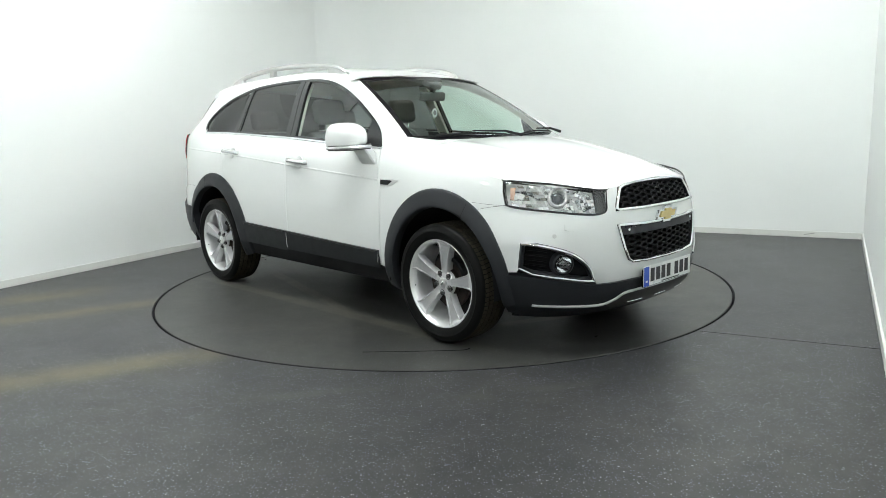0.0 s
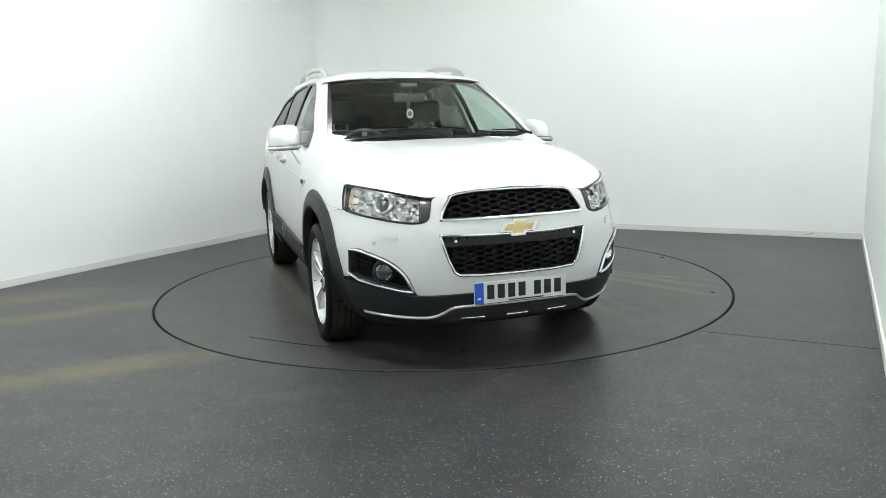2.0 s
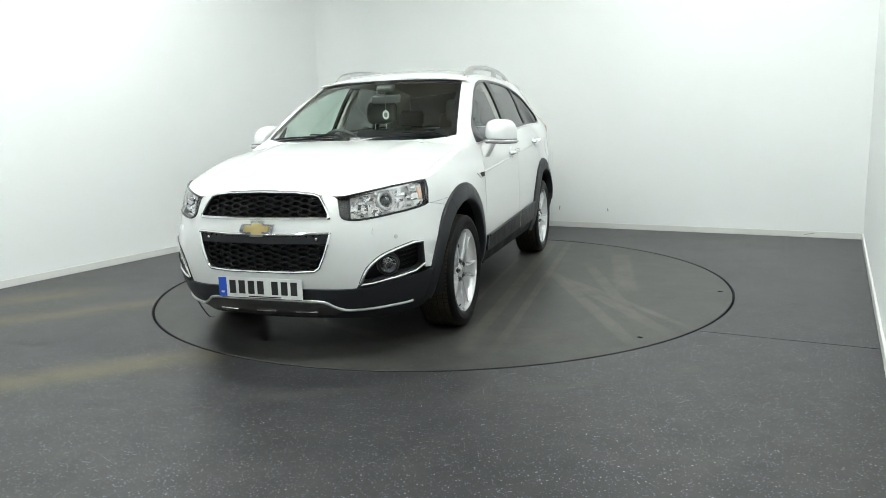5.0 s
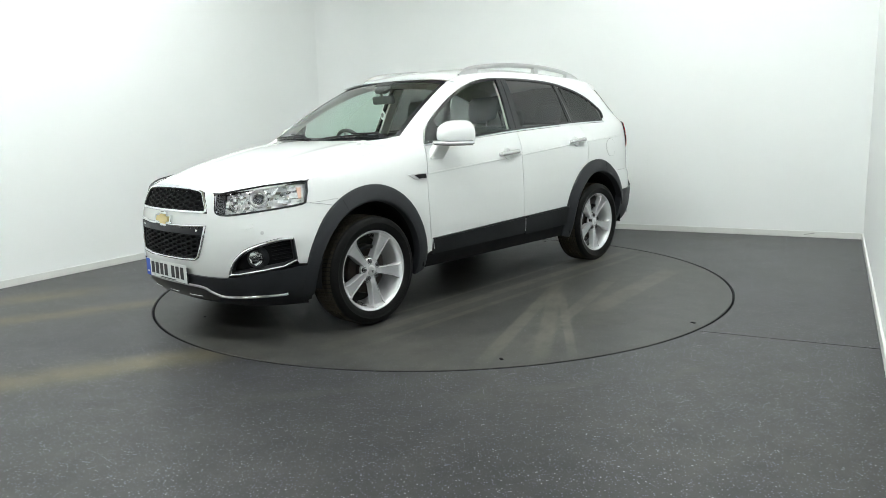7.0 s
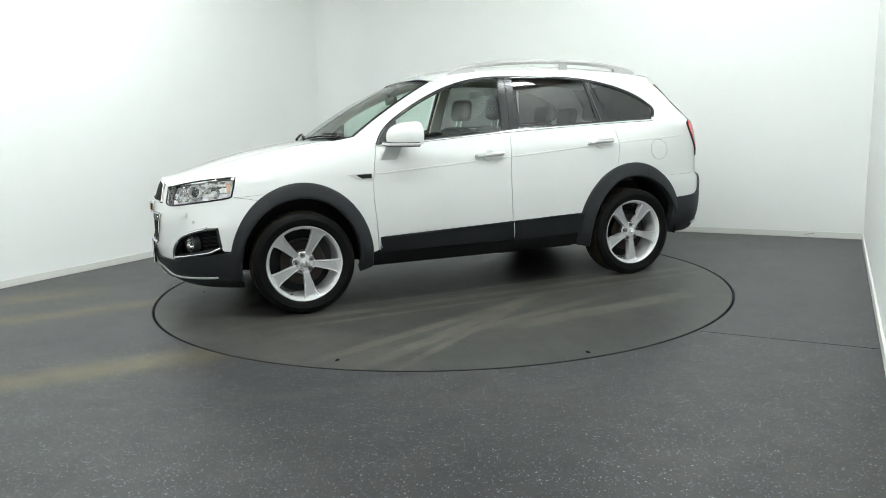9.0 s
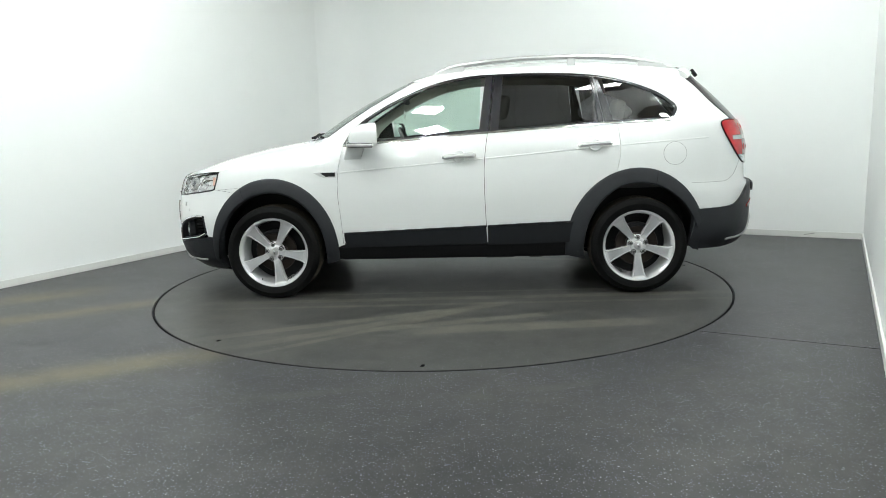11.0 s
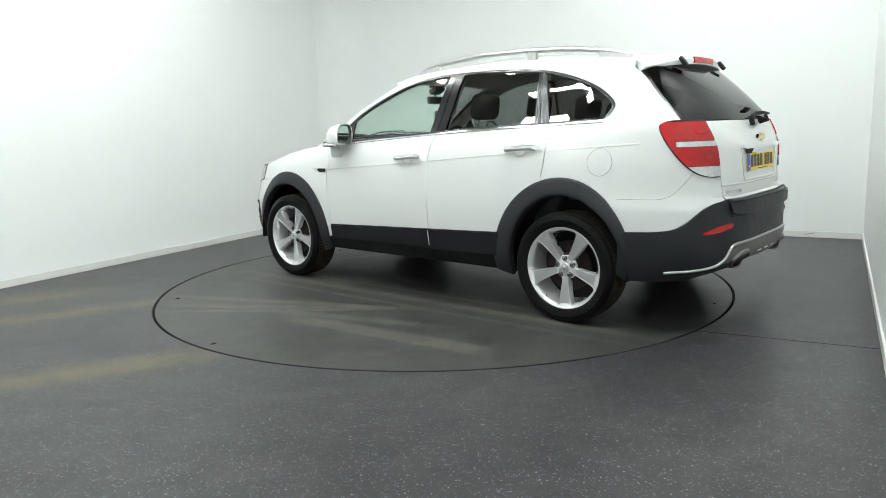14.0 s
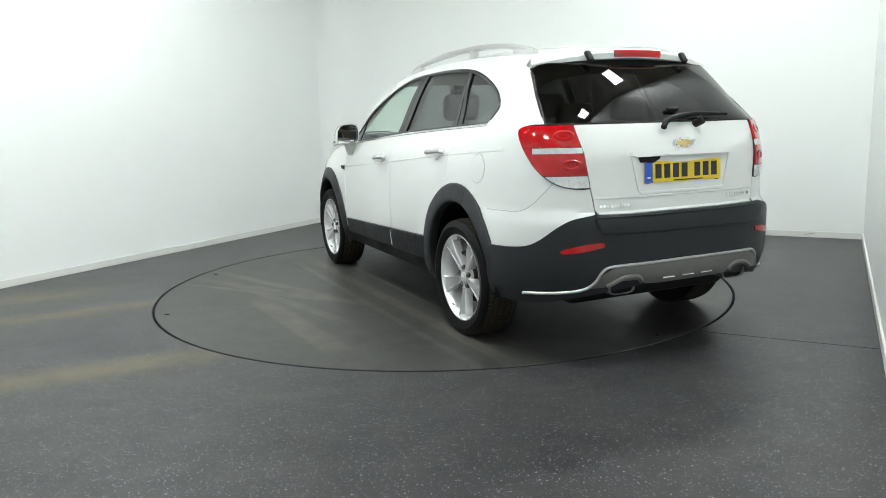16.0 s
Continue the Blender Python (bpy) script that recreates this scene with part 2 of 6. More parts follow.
def body(s, z):
    """The point of the car's skin at s and height z (y is to the car's left)."""
    if abs(s) <= AX:
        return Vector((s, HALF - inset(s, z), z))
    front = s > 0
    a = (abs(s) - AX) / BEND
    reach, power = (NOSE, 2.7) if front else (TAIL, 3.4)
    sn, cs = math.sin(a), math.cos(a)
    r = 1 / (abs(cs / HALF) ** power + abs(sn / reach) ** power) ** (1 / power)
    sym = abs(s) if abs(s) <= SMAX else 2 * SMAX - abs(s)
    r -= inset(sym if front else -sym, z)
    b = (sym - AX) / BEND
    if b > 0.61:
        # towards nose and tail: one smooth curve from the corner to the middle
        t = min(1.0, (b - 0.61) / 0.35)
        t = t * t * (3 - 2 * t)
        c45 = math.cos(math.pi / 4)
        mid = inset(SMAX if front else -SMAX, z)
        corner = 1 / ((c45 / HALF) ** power + (c45 / reach) ** power) ** (1 / power) - inset(1.856 if front else -1.856, z)
        long = reach - mid
        width = max(0.02, 1 / corner ** power - (c45 / long) ** power) / c45 ** power
        r = r * (1 - t) + t / (abs(cs) ** power * width + (sn / long) ** power) ** (1 / power)
    return Vector(((AX + r * sn) * (1 if front else -1), r * cs, z))


def find(low, high, test):
    for _ in range(34):
        half = (low + high) / 2
        if test(half):
            low = half
        else:
            high = half
    return (low + high) / 2


def by_x(x, z):
    """s and z of the flank's point at x."""
    if abs(x) <= AX:
        return (x, z)
    if x > 0:
        return (find(AX, SMAX, lambda s: body(s, z).x < x), z)
    return (-find(AX, SMAX, lambda s: body(-s, z).x > x), z)


def by_y(y, z, front=True):
    """s and z of the point at y on the nose or the tail."""
    k = 1 if front else -1
    return (k * find(AX, 2 * SMAX - AX, lambda s: body(k * s, z).y > y), z)


def normal(s, z):
    e = 0.004
    n = (body(s + e, z) - body(s - e, z)).cross(body(s, z + e) - body(s, z - e))
    n.normalize()
    p = body(s, z)
    if n.dot(Vector((p.x - max(-AX, min(AX, p.x)), p.y, 0))) < 0:
        n.negate()
    return n


def clip(poly, axis, value, keep_more):
    out = []
    for i, p in enumerate(poly):
        q = poly[(i + 1) % len(poly)]
        pin, qin = (p[axis] >= value) == keep_more, (q[axis] >= value) == keep_more
        if pin:
            out.append(p)
        if pin != qin:
            t = (value - p[axis]) / (q[axis] - p[axis])
            c = [p[0] + (q[0] - p[0]) * t, p[1] + (q[1] - p[1]) * t]
            c[axis] = value
            out.append(tuple(c))
    return out


def mosaic(poly, cell):
    """Cuts a flat outline into small cells."""
    out = []
    i0, i1 = math.floor(min(p[0] for p in poly) / cell), math.ceil(max(p[0] for p in poly) / cell)
    for i in range(i0, i1):
        col = clip(clip(poly, 0, i * cell, True), 0, (i + 1) * cell, False)
        if len(col) < 3:
            continue
        j0, j1 = math.floor(min(p[1] for p in col) / cell), math.ceil(max(p[1] for p in col) / cell)
        for j in range(j0, j1):
            bit = clip(clip(col, 1, j * cell, True), 1, (j + 1) * cell, False)
            if len(bit) < 3:
                continue
            area = sum(a[0] * b[1] - b[0] * a[1] for a, b in zip(bit, bit[1:] + bit[:1])) / 2
            if abs(area) > 1e-7:
                out.append(bit if area > 0 else bit[::-1])
    return out


def sheet(bm, poly, lift=0.0, thick=0.012, cell=0.035, where=body, facing=normal, crown=0.0, flip=False):
    """A panel: a flat outline laid on the skin, lifted off it, with its edges turned in."""
    poly = [p for i, p in enumerate(poly) if abs(p[0] - poly[i - 1][0]) + abs(p[1] - poly[i - 1][1]) > 1e-6]
    made, uv = {}, {}
    layer = []

    def vert(p):
        key = (round(p[0], 5), round(p[1], 5))
        if key not in made:
            base, n = where(*p), facing(*p)
            made[key] = bm.verts.new(base + n * lift)
            uv[made[key]] = n
        return made[key]
    for bit in mosaic(poly, cell):
        vs = []
        for p in bit:
            v = vert(p)
            if v not in vs:
                vs.append(v)
        if len(vs) >= 3:
            try:
                f = bm.faces.new(vs)
            except ValueError:
                continue
            n = uv[vs[0]]
            f.normal_update()
            if f.normal.dot(n) < 0:
                f.normal_flip()
            layer.append(f)
    if thick:
        rim = [e for e in {e for f in layer for e in f.edges} if len(e.link_faces) == 1]
        low = {}
        for e in rim:
            f = e.link_faces[0]
            loop = next(l for l in f.loops if l.edge == e)
            a, b = loop.vert, loop.link_loop_next.vert
            ends = []
            for v in (a, b):
                if v not in low:
                    low[v] = (bm.verts.new(v.co), bm.verts.new(v.co - uv[v] * thick))
                ends.append(low[v])
            try:
                bm.faces.new((ends[1][0], ends[0][0], ends[0][1], ends[1][1]))
            except ValueError:
                pass
    return layer


def skin_bar(bm, line, radius, lift=0.0, n=8, flat=1.0, where=body, facing=normal):
    """A bar that follows a line on the skin."""
    pts = [where(*p) + facing(*p) * lift for p in line]
    nor = [facing(*p) for p in line]
    rows = []
    for i, p in enumerate(pts):
        d = (pts[min(i + 1, len(pts) - 1)] - pts[max(i - 1, 0)]).normalized()
        side = d.cross(nor[i]).normalized()
        r = radius[i] if isinstance(radius, (list, tuple)) else radius
        rows.append([p + side * (r * math.cos(2 * math.pi * k / n)) + nor[i] * (r * flat * math.sin(2 * math.pi * k / n)) for k in range(n)])
    closed = (pts[0] - pts[-1]).length < 1e-5
    if closed:
        rows = rows[:-1]
    vv = strip(bm, rows, closed_u=True, closed_v=closed)
    if not closed:
        bm.faces.new(vv[0])
        bm.faces.new(vv[-1])
    bmesh.ops.recalc_face_normals(bm, faces=bm.faces)


def mirrored(bm):
    """Turns a left part into its right counterpart."""
    for v in bm.verts:
        v.co.y = -v.co.y
    bmesh.ops.reverse_faces(bm, faces=bm.faces)
# ---------------------------------------------------------------- the room
WHITE_WALL = wall_paint("white wall paint", (0.85, 0.87, 0.86))
SKIRT = grain("white gloss skirting", (0.74, 0.75, 0.73), (0.66, 0.66, 0.63), 0.35, 60)
SKIRT_MARK = grain("grey scuff", (0.42, 0.42, 0.40), (0.3, 0.3, 0.29), 0.7, 60)
CEIL = grain("grey brown ceiling board", (0.40, 0.37, 0.31), (0.31, 0.285, 0.24), 0.85, 20)
FLOOR = floor_vinyl("dark flecked vinyl floor", room_marks)
TABLE = floor_vinyl("dark flecked turntable vinyl", table_marks, 1.25, 0.35)
LED = glow("white light panel", (0.94, 1.0, 0.985), LED_POWER)
BLACK = grain("black rubber", (0.007, 0.007, 0.0075), (0.004, 0.004, 0.005), 0.8, 60, spec=0.08)
ALU = grain("brushed aluminium", (0.62, 0.62, 0.62), (0.5, 0.5, 0.5), 0.35, 40, metal=1.0)
STEEL = grain("dull steel edge", (0.10, 0.10, 0.10), (0.05, 0.05, 0.05), 0.5, 40, metal=0.8)
COVE = 0.55


def plan_line():
    """The room's inner outline from behind on the left, round the rounded corner, to behind on the right."""
    line = [(U0, V0), (U0, V1 - COVE)]
    for k in range(1, 12):
        a = math.pi / 2 * k / 12
        line.append((U0 + COVE - COVE * math.cos(a), V1 - COVE + COVE * math.sin(a)))
    line += [(U0 + COVE, V1), (U1, V1)]
    return line


def wall_piece(name, line, outward, thick, z0, z1, mat, label, category="wall"):
    bm = bmesh.new()
    rows = []
    for d, z in ((0, z0), (0, z1), (thick, z1), (thick, z0)):
        rows.append([room(u + o[0] * d, v + o[1] * d, z) for (u, v), o in zip(line, outward)])
    strip(bm, rows, closed_v=True)
    bmesh.ops.recalc_face_normals(bm, faces=bm.faces)
    ob = done(bm, name, mat, angle=25)
    return tagged(ob, label, category, kind="structure")


def build_room():
    line = plan_line()
    out = []
    for i, (u, v) in enumerate(line):
        if i < 2:
            out.append((-1, 0))
        elif i >= len(line) - 2:
            out.append((0, 1))
        else:
            a = math.pi / 2 * (i - 1) / 12
            out.append((-math.cos(a), math.sin(a)))
    wall_piece("wall_left", line[:3], out[:3], 0.12, 0.0, ROOM_H, WHITE_WALL, "white painted side wall of the photo studio")
    wall_piece("wall_back", line[2:], out[2:], 0.12, 0.0, ROOM_H, WHITE_WALL, "white painted back wall with a rounded corner")
    wall_piece("wall_right", [(U1, V0), (U1, V1)], [(1, 0)] * 2, 0.12, 0.0, ROOM_H, WHITE_WALL, "white painted side wall of the photo studio")
    # unseen wall, added to close the room and bounce its light
    wall_piece("wall_front", [(U0, V0), (U1, V0)], [(0, -1)] * 2, 0.12, 0.0, ROOM_H, WHITE_WALL, "unseen white wall added behind the camera")
    # skirting boards, proud of the walls
    inner = [(-o[0], -o[1]) for o in out]
    shift = lambda l, o, d: [(u + a * d, v + b * d) for (u, v), (a, b) in zip(l, o)]
    wall_piece("baseboard_left", line[:3], inner[:3], 0.014, 0.0, 0.062, SKIRT, "low white painted skirting board", "skirting board")
    wall_piece("baseboard_back", line[2:], inner[2:], 0.014, 0.0, 0.062, SKIRT, "low white painted skirting board", "skirting board")
    wall_piece("baseboard_right", [(U1, V0), (U1, V1 - 0.014)], [(-1, 0)] * 2, 0.014, 0.0, 0.062, SKIRT, "low white painted skirting board", "skirting board")
    # small scuffs on the back wall and its skirting
    for u, z, w, h, tilt in ((-0.139, 0.228, 0.012, 0.05, 10), (0.456, 0.219, 0.012, 0.035, -20), (2.596, 0.036, 0.10, 0.008, -12)):
        bm = bmesh.new()
        box(bm, (w, 0.002, h), (0, 0, 0), Matrix.Rotation(radians(tilt), 4, "Y"), bevel=0.0006)
        bmesh.ops.transform(bm, matrix=Matrix.Translation(room(u, V1 - (0.0155 if z < 0.06 else 0.0015), z)) @ Matrix.Rotation(math.atan2(U.y, U.x), 4, "Z"), verts=bm.verts)
        tagged(done(bm, "trim_scuff", SKIRT_MARK), "small grey scuff on the white wall", "scuff", kind="structure")
    # floor with a round hole for the turntable
    bm = bmesh.new()
    n = 128
    inner_ring, outer_ring = [], []
    corners = [(U0 - 0.1, V0 - 0.1), (U1 + 0.1, V0 - 0.1), (U1 + 0.1, V1 + 0.1), (U0 - 0.1, V1 + 0.1)]
    for k in range(n):
        a = 2 * math.pi * k / n
        c, s = math.cos(a), math.sin(a)
        inner_ring.append((c * (TABLE_R + 0.005), s * (TABLE_R + 0.005), 0))
        cu, cv = c * U.x + s * U.y, c * V.x + s * V.y
        t = min((U1 + 0.1) / cu if cu > 1e-6 else 1e9, (U0 - 0.1) / cu if cu < -1e-6 else 1e9,
                (V1 + 0.1) / cv if cv > 1e-6 else 1e9, (V0 - 0.1) / cv if cv < -1e-6 else 1e9)
        outer_ring.append((c * t, s * t, 0))
    low_ring = [(x, y, -0.05) for x, y, _ in inner_ring]
    rows = strip(bm, [low_ring, inner_ring, outer_ring], closed_u=True)
    # the room's corners
    for u, v in corners:
        p = room(u, v)
        near = sorted(rows[2], key=lambda w: (w.co - p).length)[:2]
        bm.faces.new((near[0], near[1], bm.verts.new(p)))
    bmesh.ops.recalc_face_normals(bm, faces=bm.faces)
    if sum(f.normal.z for f in bm.faces) < 0:
        bmesh.ops.reverse_faces(bm, faces=bm.faces)
    tagged(done(bm, "floor", FLOOR), "dark grey flecked vinyl floor with ochre dust stains", "floor", kind="structure")
    # welded joint in the vinyl
    bm = bmesh.new()
    tube(bm, [(1.53, -1.655, 0.0008), (1.9, -1.85, 0.0008), (2.6, -2.21, 0.0008)], 0.004, 6, 0.2)
    tagged(done(bm, "floor_joint", BLACK), "thin dark joint in the vinyl floor", "floor joint", kind="structure")
    # pit below the gap
    bm = bmesh.new()
    bmesh.ops.create_circle(bm, cap_ends=True, segments=96, radius=TABLE_R + 0.05, matrix=pose(0, 0, -0.05))
    tagged(done(bm, "pit", BLACK), "black pit bottom under the turntable gap", "pit", kind="structure")
    # ceiling
    bm = bmesh.new()
    um, vm = (U0 + U1) / 2, (V0 + V1) / 2
    turn = Matrix.Rotation(math.atan2(U.y, U.x), 4, "Z")
    box(bm, (U1 - U0 + 0.3, V1 - V0 + 0.3, 0.1), room(um, vm, ROOM_H + 0.052), turn)
    tagged(done(bm, "ceiling", CEIL, smooth=False), "dull grey brown ceiling over the studio", "ceiling", kind="structure")


def build_lights():
    turn = math.degrees(math.atan2(U.y, U.x))
    lamp = None
    for v, places in ((-6.4, (-2.0, 0.0, 2.0)), (-2.8, (-1.8, -0.2, 1.0)), (-1.36, (2.6,)), (-0.8, (-2.4, -1.2)), (0.7, (2.6,)), (1.9, (1.4,))):
        for u in places:
            m = pose(*room(u, v, ROOM_H - 0.03), 0, 0, turn)
            if lamp is None:
                lamp = new("ceiling_light")
                tagged(lamp, "square flat white light panel in an aluminium frame", "ceiling light", "light panels on the ceiling")
                lamp.matrix_basis = m
                bm = bmesh.new()
                for sx, sy, px, py in ((0.40, 0.03, 0, 0.185), (0.40, 0.03, 0, -0.185), (0.03, 0.34, 0.185, 0), (0.03, 0.34, -0.185, 0)):
                    box(bm, (sx, sy, 0.03), (px, py, 0.012), bevel=0.003)
                part("frame", bm, ALU, lamp)
                bm = bmesh.new()
                box(bm, (0.338, 0.338, 0.012), (0, 0, 0.008), bevel=0.002)
                part("diffuser", bm, LED, lamp, "glowing white diffuser")
            else:
                copy_thing(lamp, m)


def build_turntable():
    top = new("turntable")
    tagged(top, "round dark vinyl turntable flush with the floor, with tyre marks", "turntable")
    bm = bmesh.new()
    n = 128
    ring = lambda r, z: [(r * math.cos(2 * math.pi * k / n), r * math.sin(2 * math.pi * k / n), z) for k in range(n)]
    rows = strip(bm, [ring(TABLE_R - 0.017, -0.045), ring(TABLE_R - 0.0130, -0.004), ring(TABLE_R - 0.0155, 0.0), ring(TABLE_R - 0.6, 0.0), ring(0.3, 0)], closed_u=True)
    bm.faces.new(rows[4])
    bmesh.ops.recalc_face_normals(bm, faces=bm.faces)
    if sum(f.normal.z for f in bm.faces) < 0:
        bmesh.ops.reverse_faces(bm, faces=bm.faces)
    part("deck", bm, TABLE, top)
    # added black ring fills the gap in place of its deep shade
    bm = bmesh.new()
    strip(bm, [ring(TABLE_R - 0.0015, -0.05), ring(TABLE_R - 0.0015, -0.0025), ring(TABLE_R - 0.0120, -0.0025), ring(TABLE_R - 0.0120, -0.05)], closed_u=True)
    bmesh.ops.recalc_face_normals(bm, faces=bm.faces)
    part("gap_shade", bm, BLACK, top, "black ring in place of the edge gap's shade")
    bm = bmesh.new()
    tube(bm, spline([(-0.47, -1.875, 0.001), (-0.2, -1.888, 0.001), (0.05, -1.892, 0.001), (0.12, -1.885, 0.001), (0.14, -1.86, 0.001)], 5), 0.005, 6, 0.25)
    part("hatch_joint", bm, BLACK, top, "dark joint of a hatch")
    for x, y, a, n in ((1.55, 1.48, 30, 0.02), (-1.75, 1.2, 80, 0.016), (2.08, 0.2, 10, 0.018), (0.9, -1.7, 45, 0.012)):
        bm = bmesh.new()
        box(bm, (n * 1.6, n, 0.003), (x, y, 0.0016), Matrix.Rotation(radians(a), 4, "Z"), bevel=0.001)
        part("screw_plate", bm, BLACK, top, "small dark screw plate")
    return top


build_room()
build_lights()
turntable = build_turntable()
# ---------------------------------------------------------------- car materials
PAINT = grain("white car paint", (0.70, 0.713, 0.705), (0.68, 0.692, 0.685), 0.32, 30, coat=1.0, strength=0.01, distance=0.0005)
# darker, slightly smoother version of CLAD for the door strips
SIDECLAD = grain("darker moulded plastic", (0.012, 0.013, 0.015), (0.008, 0.009, 0.0105), 0.42, 420, strength=0.2, distance=0.0006, spec=0.25)
CLAD = grain("dark grey moulded plastic", (0.024, 0.026, 0.030), (0.017, 0.018, 0.021), 0.46, 420, strength=0.25, distance=0.0006, spec=0.28)
TRIM = grain("gloss black trim", (0.010, 0.010, 0.013), (0.006, 0.006, 0.008), 0.22, 60, strength=0.03)
MATT = grain("matt black plastic", (0.009, 0.009, 0.010), (0.005, 0.005, 0.006), 0.6, 90, strength=0.2, spec=0.2)
CHROME = grain("polished chrome", (0.86, 0.87, 0.88), (0.80, 0.81, 0.82), 0.09, 50, metal=1.0, strength=0.02)
SILVER = grain("silver painted metal", (0.58, 0.58, 0.58), (0.50, 0.50, 0.50), 0.34, 50, metal=0.85, coat=0.4, strength=0.02)
ALLOY = grain("silver alloy wheel", (0.84, 0.84, 0.85), (0.75, 0.75, 0.76), 0.22, 40, metal=0.55, coat=0.7, strength=0.02)
FACE = grain("grey machined spoke face", (0.40, 0.40, 0.41), (0.34, 0.34, 0.35), 0.34, 60, metal=0.5, coat=0.5, strength=0.03)
JOINT = grain("grey shut line", (0.16, 0.16, 0.16), (0.10, 0.10, 0.10), 0.7, 60)
RAIL = grain("satin aluminium roof rail", (0.56, 0.56, 0.56), (0.48, 0.48, 0.48), 0.32, 50, metal=0.75, coat=0.3, strength=0.02)
SKID = grain("grey satin skid plate", (0.19, 0.187, 0.18), (0.14, 0.138, 0.133), 0.4, 60, metal=0.5, strength=0.05)
LOWSKID = grain("dark satin skid plate", (0.075, 0.073, 0.070), (0.05, 0.049, 0.047), 0.4, 60, metal=0.4, strength=0.05)
HANDLE = grain("bright satin door handle", (0.90, 0.90, 0.90), (0.84, 0.84, 0.84), 0.14, 50, metal=0.6, coat=0.5, strength=0.02)
RUBBER = grain("tyre rubber", (0.006, 0.006, 0.006), (0.003, 0.003, 0.003), 0.5, 40, strength=0.2, spec=0.12)
DUSTY = grain("dusty tyre tread", (0.055, 0.047, 0.033), (0.017, 0.016, 0.013), 0.9, 24, strength=0.3, spec=0.1)
RUST = grain("rusty brake iron", (0.036, 0.027, 0.022), (0.014, 0.012, 0.011), 0.6, 30, metal=0.3, strength=0.3, spec=0.2)
CLOTH = grain("dark grey seat cloth", (0.075, 0.077, 0.077), (0.055, 0.057, 0.058), 0.9, 300, strength=0.3)
LINING = grain("pale grey cabin lining", (0.72, 0.70, 0.64), (0.64, 0.62, 0.56), 0.9, 200, strength=0.2)
DASH = grain("dark dashboard plastic", (0.085, 0.086, 0.086), (0.060, 0.061, 0.062), 0.55, 300, strength=0.3)
CLEAR = glass("green tinted clear glass", (0.88, 1.0, 0.94), 0.95, 0.09)
TINT = glass("dark privacy glass", (0.97, 0.98, 1.0), 0.20)
BACKTINT = glass("black privacy glass", (0.95, 0.97, 1.0), 0.02, 0.035)
COVER = glass("clear lamp cover", (1.0, 1.0, 1.0), 1.0)
RED = grain("red lamp plastic", (0.56, 0.004, 0.008), (0.26, 0.001, 0.002), 0.12, 22, coat=0.5, strength=0.10, distance=0.002, spec=0.3, amount=0.5)
DEEPRED = material("deep red lamp plastic", (0.14, 0.002, 0.003), 0.18, coat=0.3)
AMBER = material("amber lamp plastic", (0.78, 0.50, 0.38), 0.2, coat=0.6)
FROST = grain("clear ribbed lamp plastic", (0.84, 0.84, 0.83), (0.50, 0.50, 0.51), 0.12, 55, metal=0.45, coat=0.6, strength=0.5, distance=0.004, amount=0.3)
BRIGHT = grain("bright lamp reflector", (0.94, 0.94, 0.93), (0.62, 0.62, 0.63), 0.2, 45, metal=0.0, coat=0.8, strength=0.6, distance=0.006, amount=0.3)
LENS = material("dark projector lens", (0.10, 0.11, 0.12), 0.05, metal=0.6, coat=1.0)
GOLD = grain("brushed gold badge", (0.76, 0.62, 0.29), (0.66, 0.52, 0.23), 0.35, 120, metal=0.6, coat=0.4)
PLATE_W = grain("white reflective plate", (0.74, 0.75, 0.73), (0.68, 0.69, 0.67), 0.3, 120, strength=0.05)
PLATE_Y = grain("yellow reflective plate", (0.80, 0.58, 0.02), (0.70, 0.50, 0.02), 0.3, 120, strength=0.05)
BLUE = material("blue plate band", (0.02, 0.09, 0.55), 0.35)
INK = material("black print", (0.012, 0.012, 0.012), 0.4)
MIRROR = material("mirror glass", (0.85, 0.87, 0.87), 0.02, metal=1.0)
HEADLINER = LINING

X, Y = by_x, by_y


def Rr(y, z):
    return by_y(y, z, False)


car = new("car")
tagged(car, "white estate-bodied SUV with dark plastic cladding, parked on the turntable", "car")


def panel(name, poly, mat, parent=None, label="", lift=0.0, thick=0.012, cell=0.035, right=None):
    """A panel on the skin; right=True for its mirror image."""
    bm = bmesh.new()
    sheet(bm, poly, lift, thick, cell)
    if right:
        mirrored(bm)
    return part(name, bm, mat, parent or car, label, angle=30)


def pair(name, poly, mat, label="", **how):
    return [panel(name, poly, mat, None, label, right=r, **how) for r in (False, True)]


def bars(name, line, radius, mat, parent=None, label="", lift=0.0, flat=1.0, sides=(False, True), n=8):
    out = []
    for right in sides:
        bm = bmesh.new()
        skin_bar(bm, line, radius, lift, n, flat)
        if right:
            mirrored(bm)
        out.append(part(name, bm, mat, parent or car, label))
    return out


def along(pts, how, n=6):
    return [how(a, z) for a, z in spline(pts, n)]


def arch(cx, rx, rz, zc, a0, a1, n=36, rear=None):
    """A wheel arch's edge from angle a0 to a1 (0 is towards the nose, 90 is up); rear: its reach towards the tail."""
    out = []
    for k in range(n + 1):
        a = radians(a0 + (a1 - a0) * k / n)
        reach = rx if math.cos(a) > 0 or rear is None else rear
        out.append(X(cx + reach * math.cos(a), zc + rz * math.sin(a)))
    return out


# heights that run along the car
def belt(x):
    return smooth_at(x, [-1.6, -1.18, -0.8, -0.27, 0.3, 0.8], [1.262, 1.248, 1.232, 1.206, 1.168, 1.135])


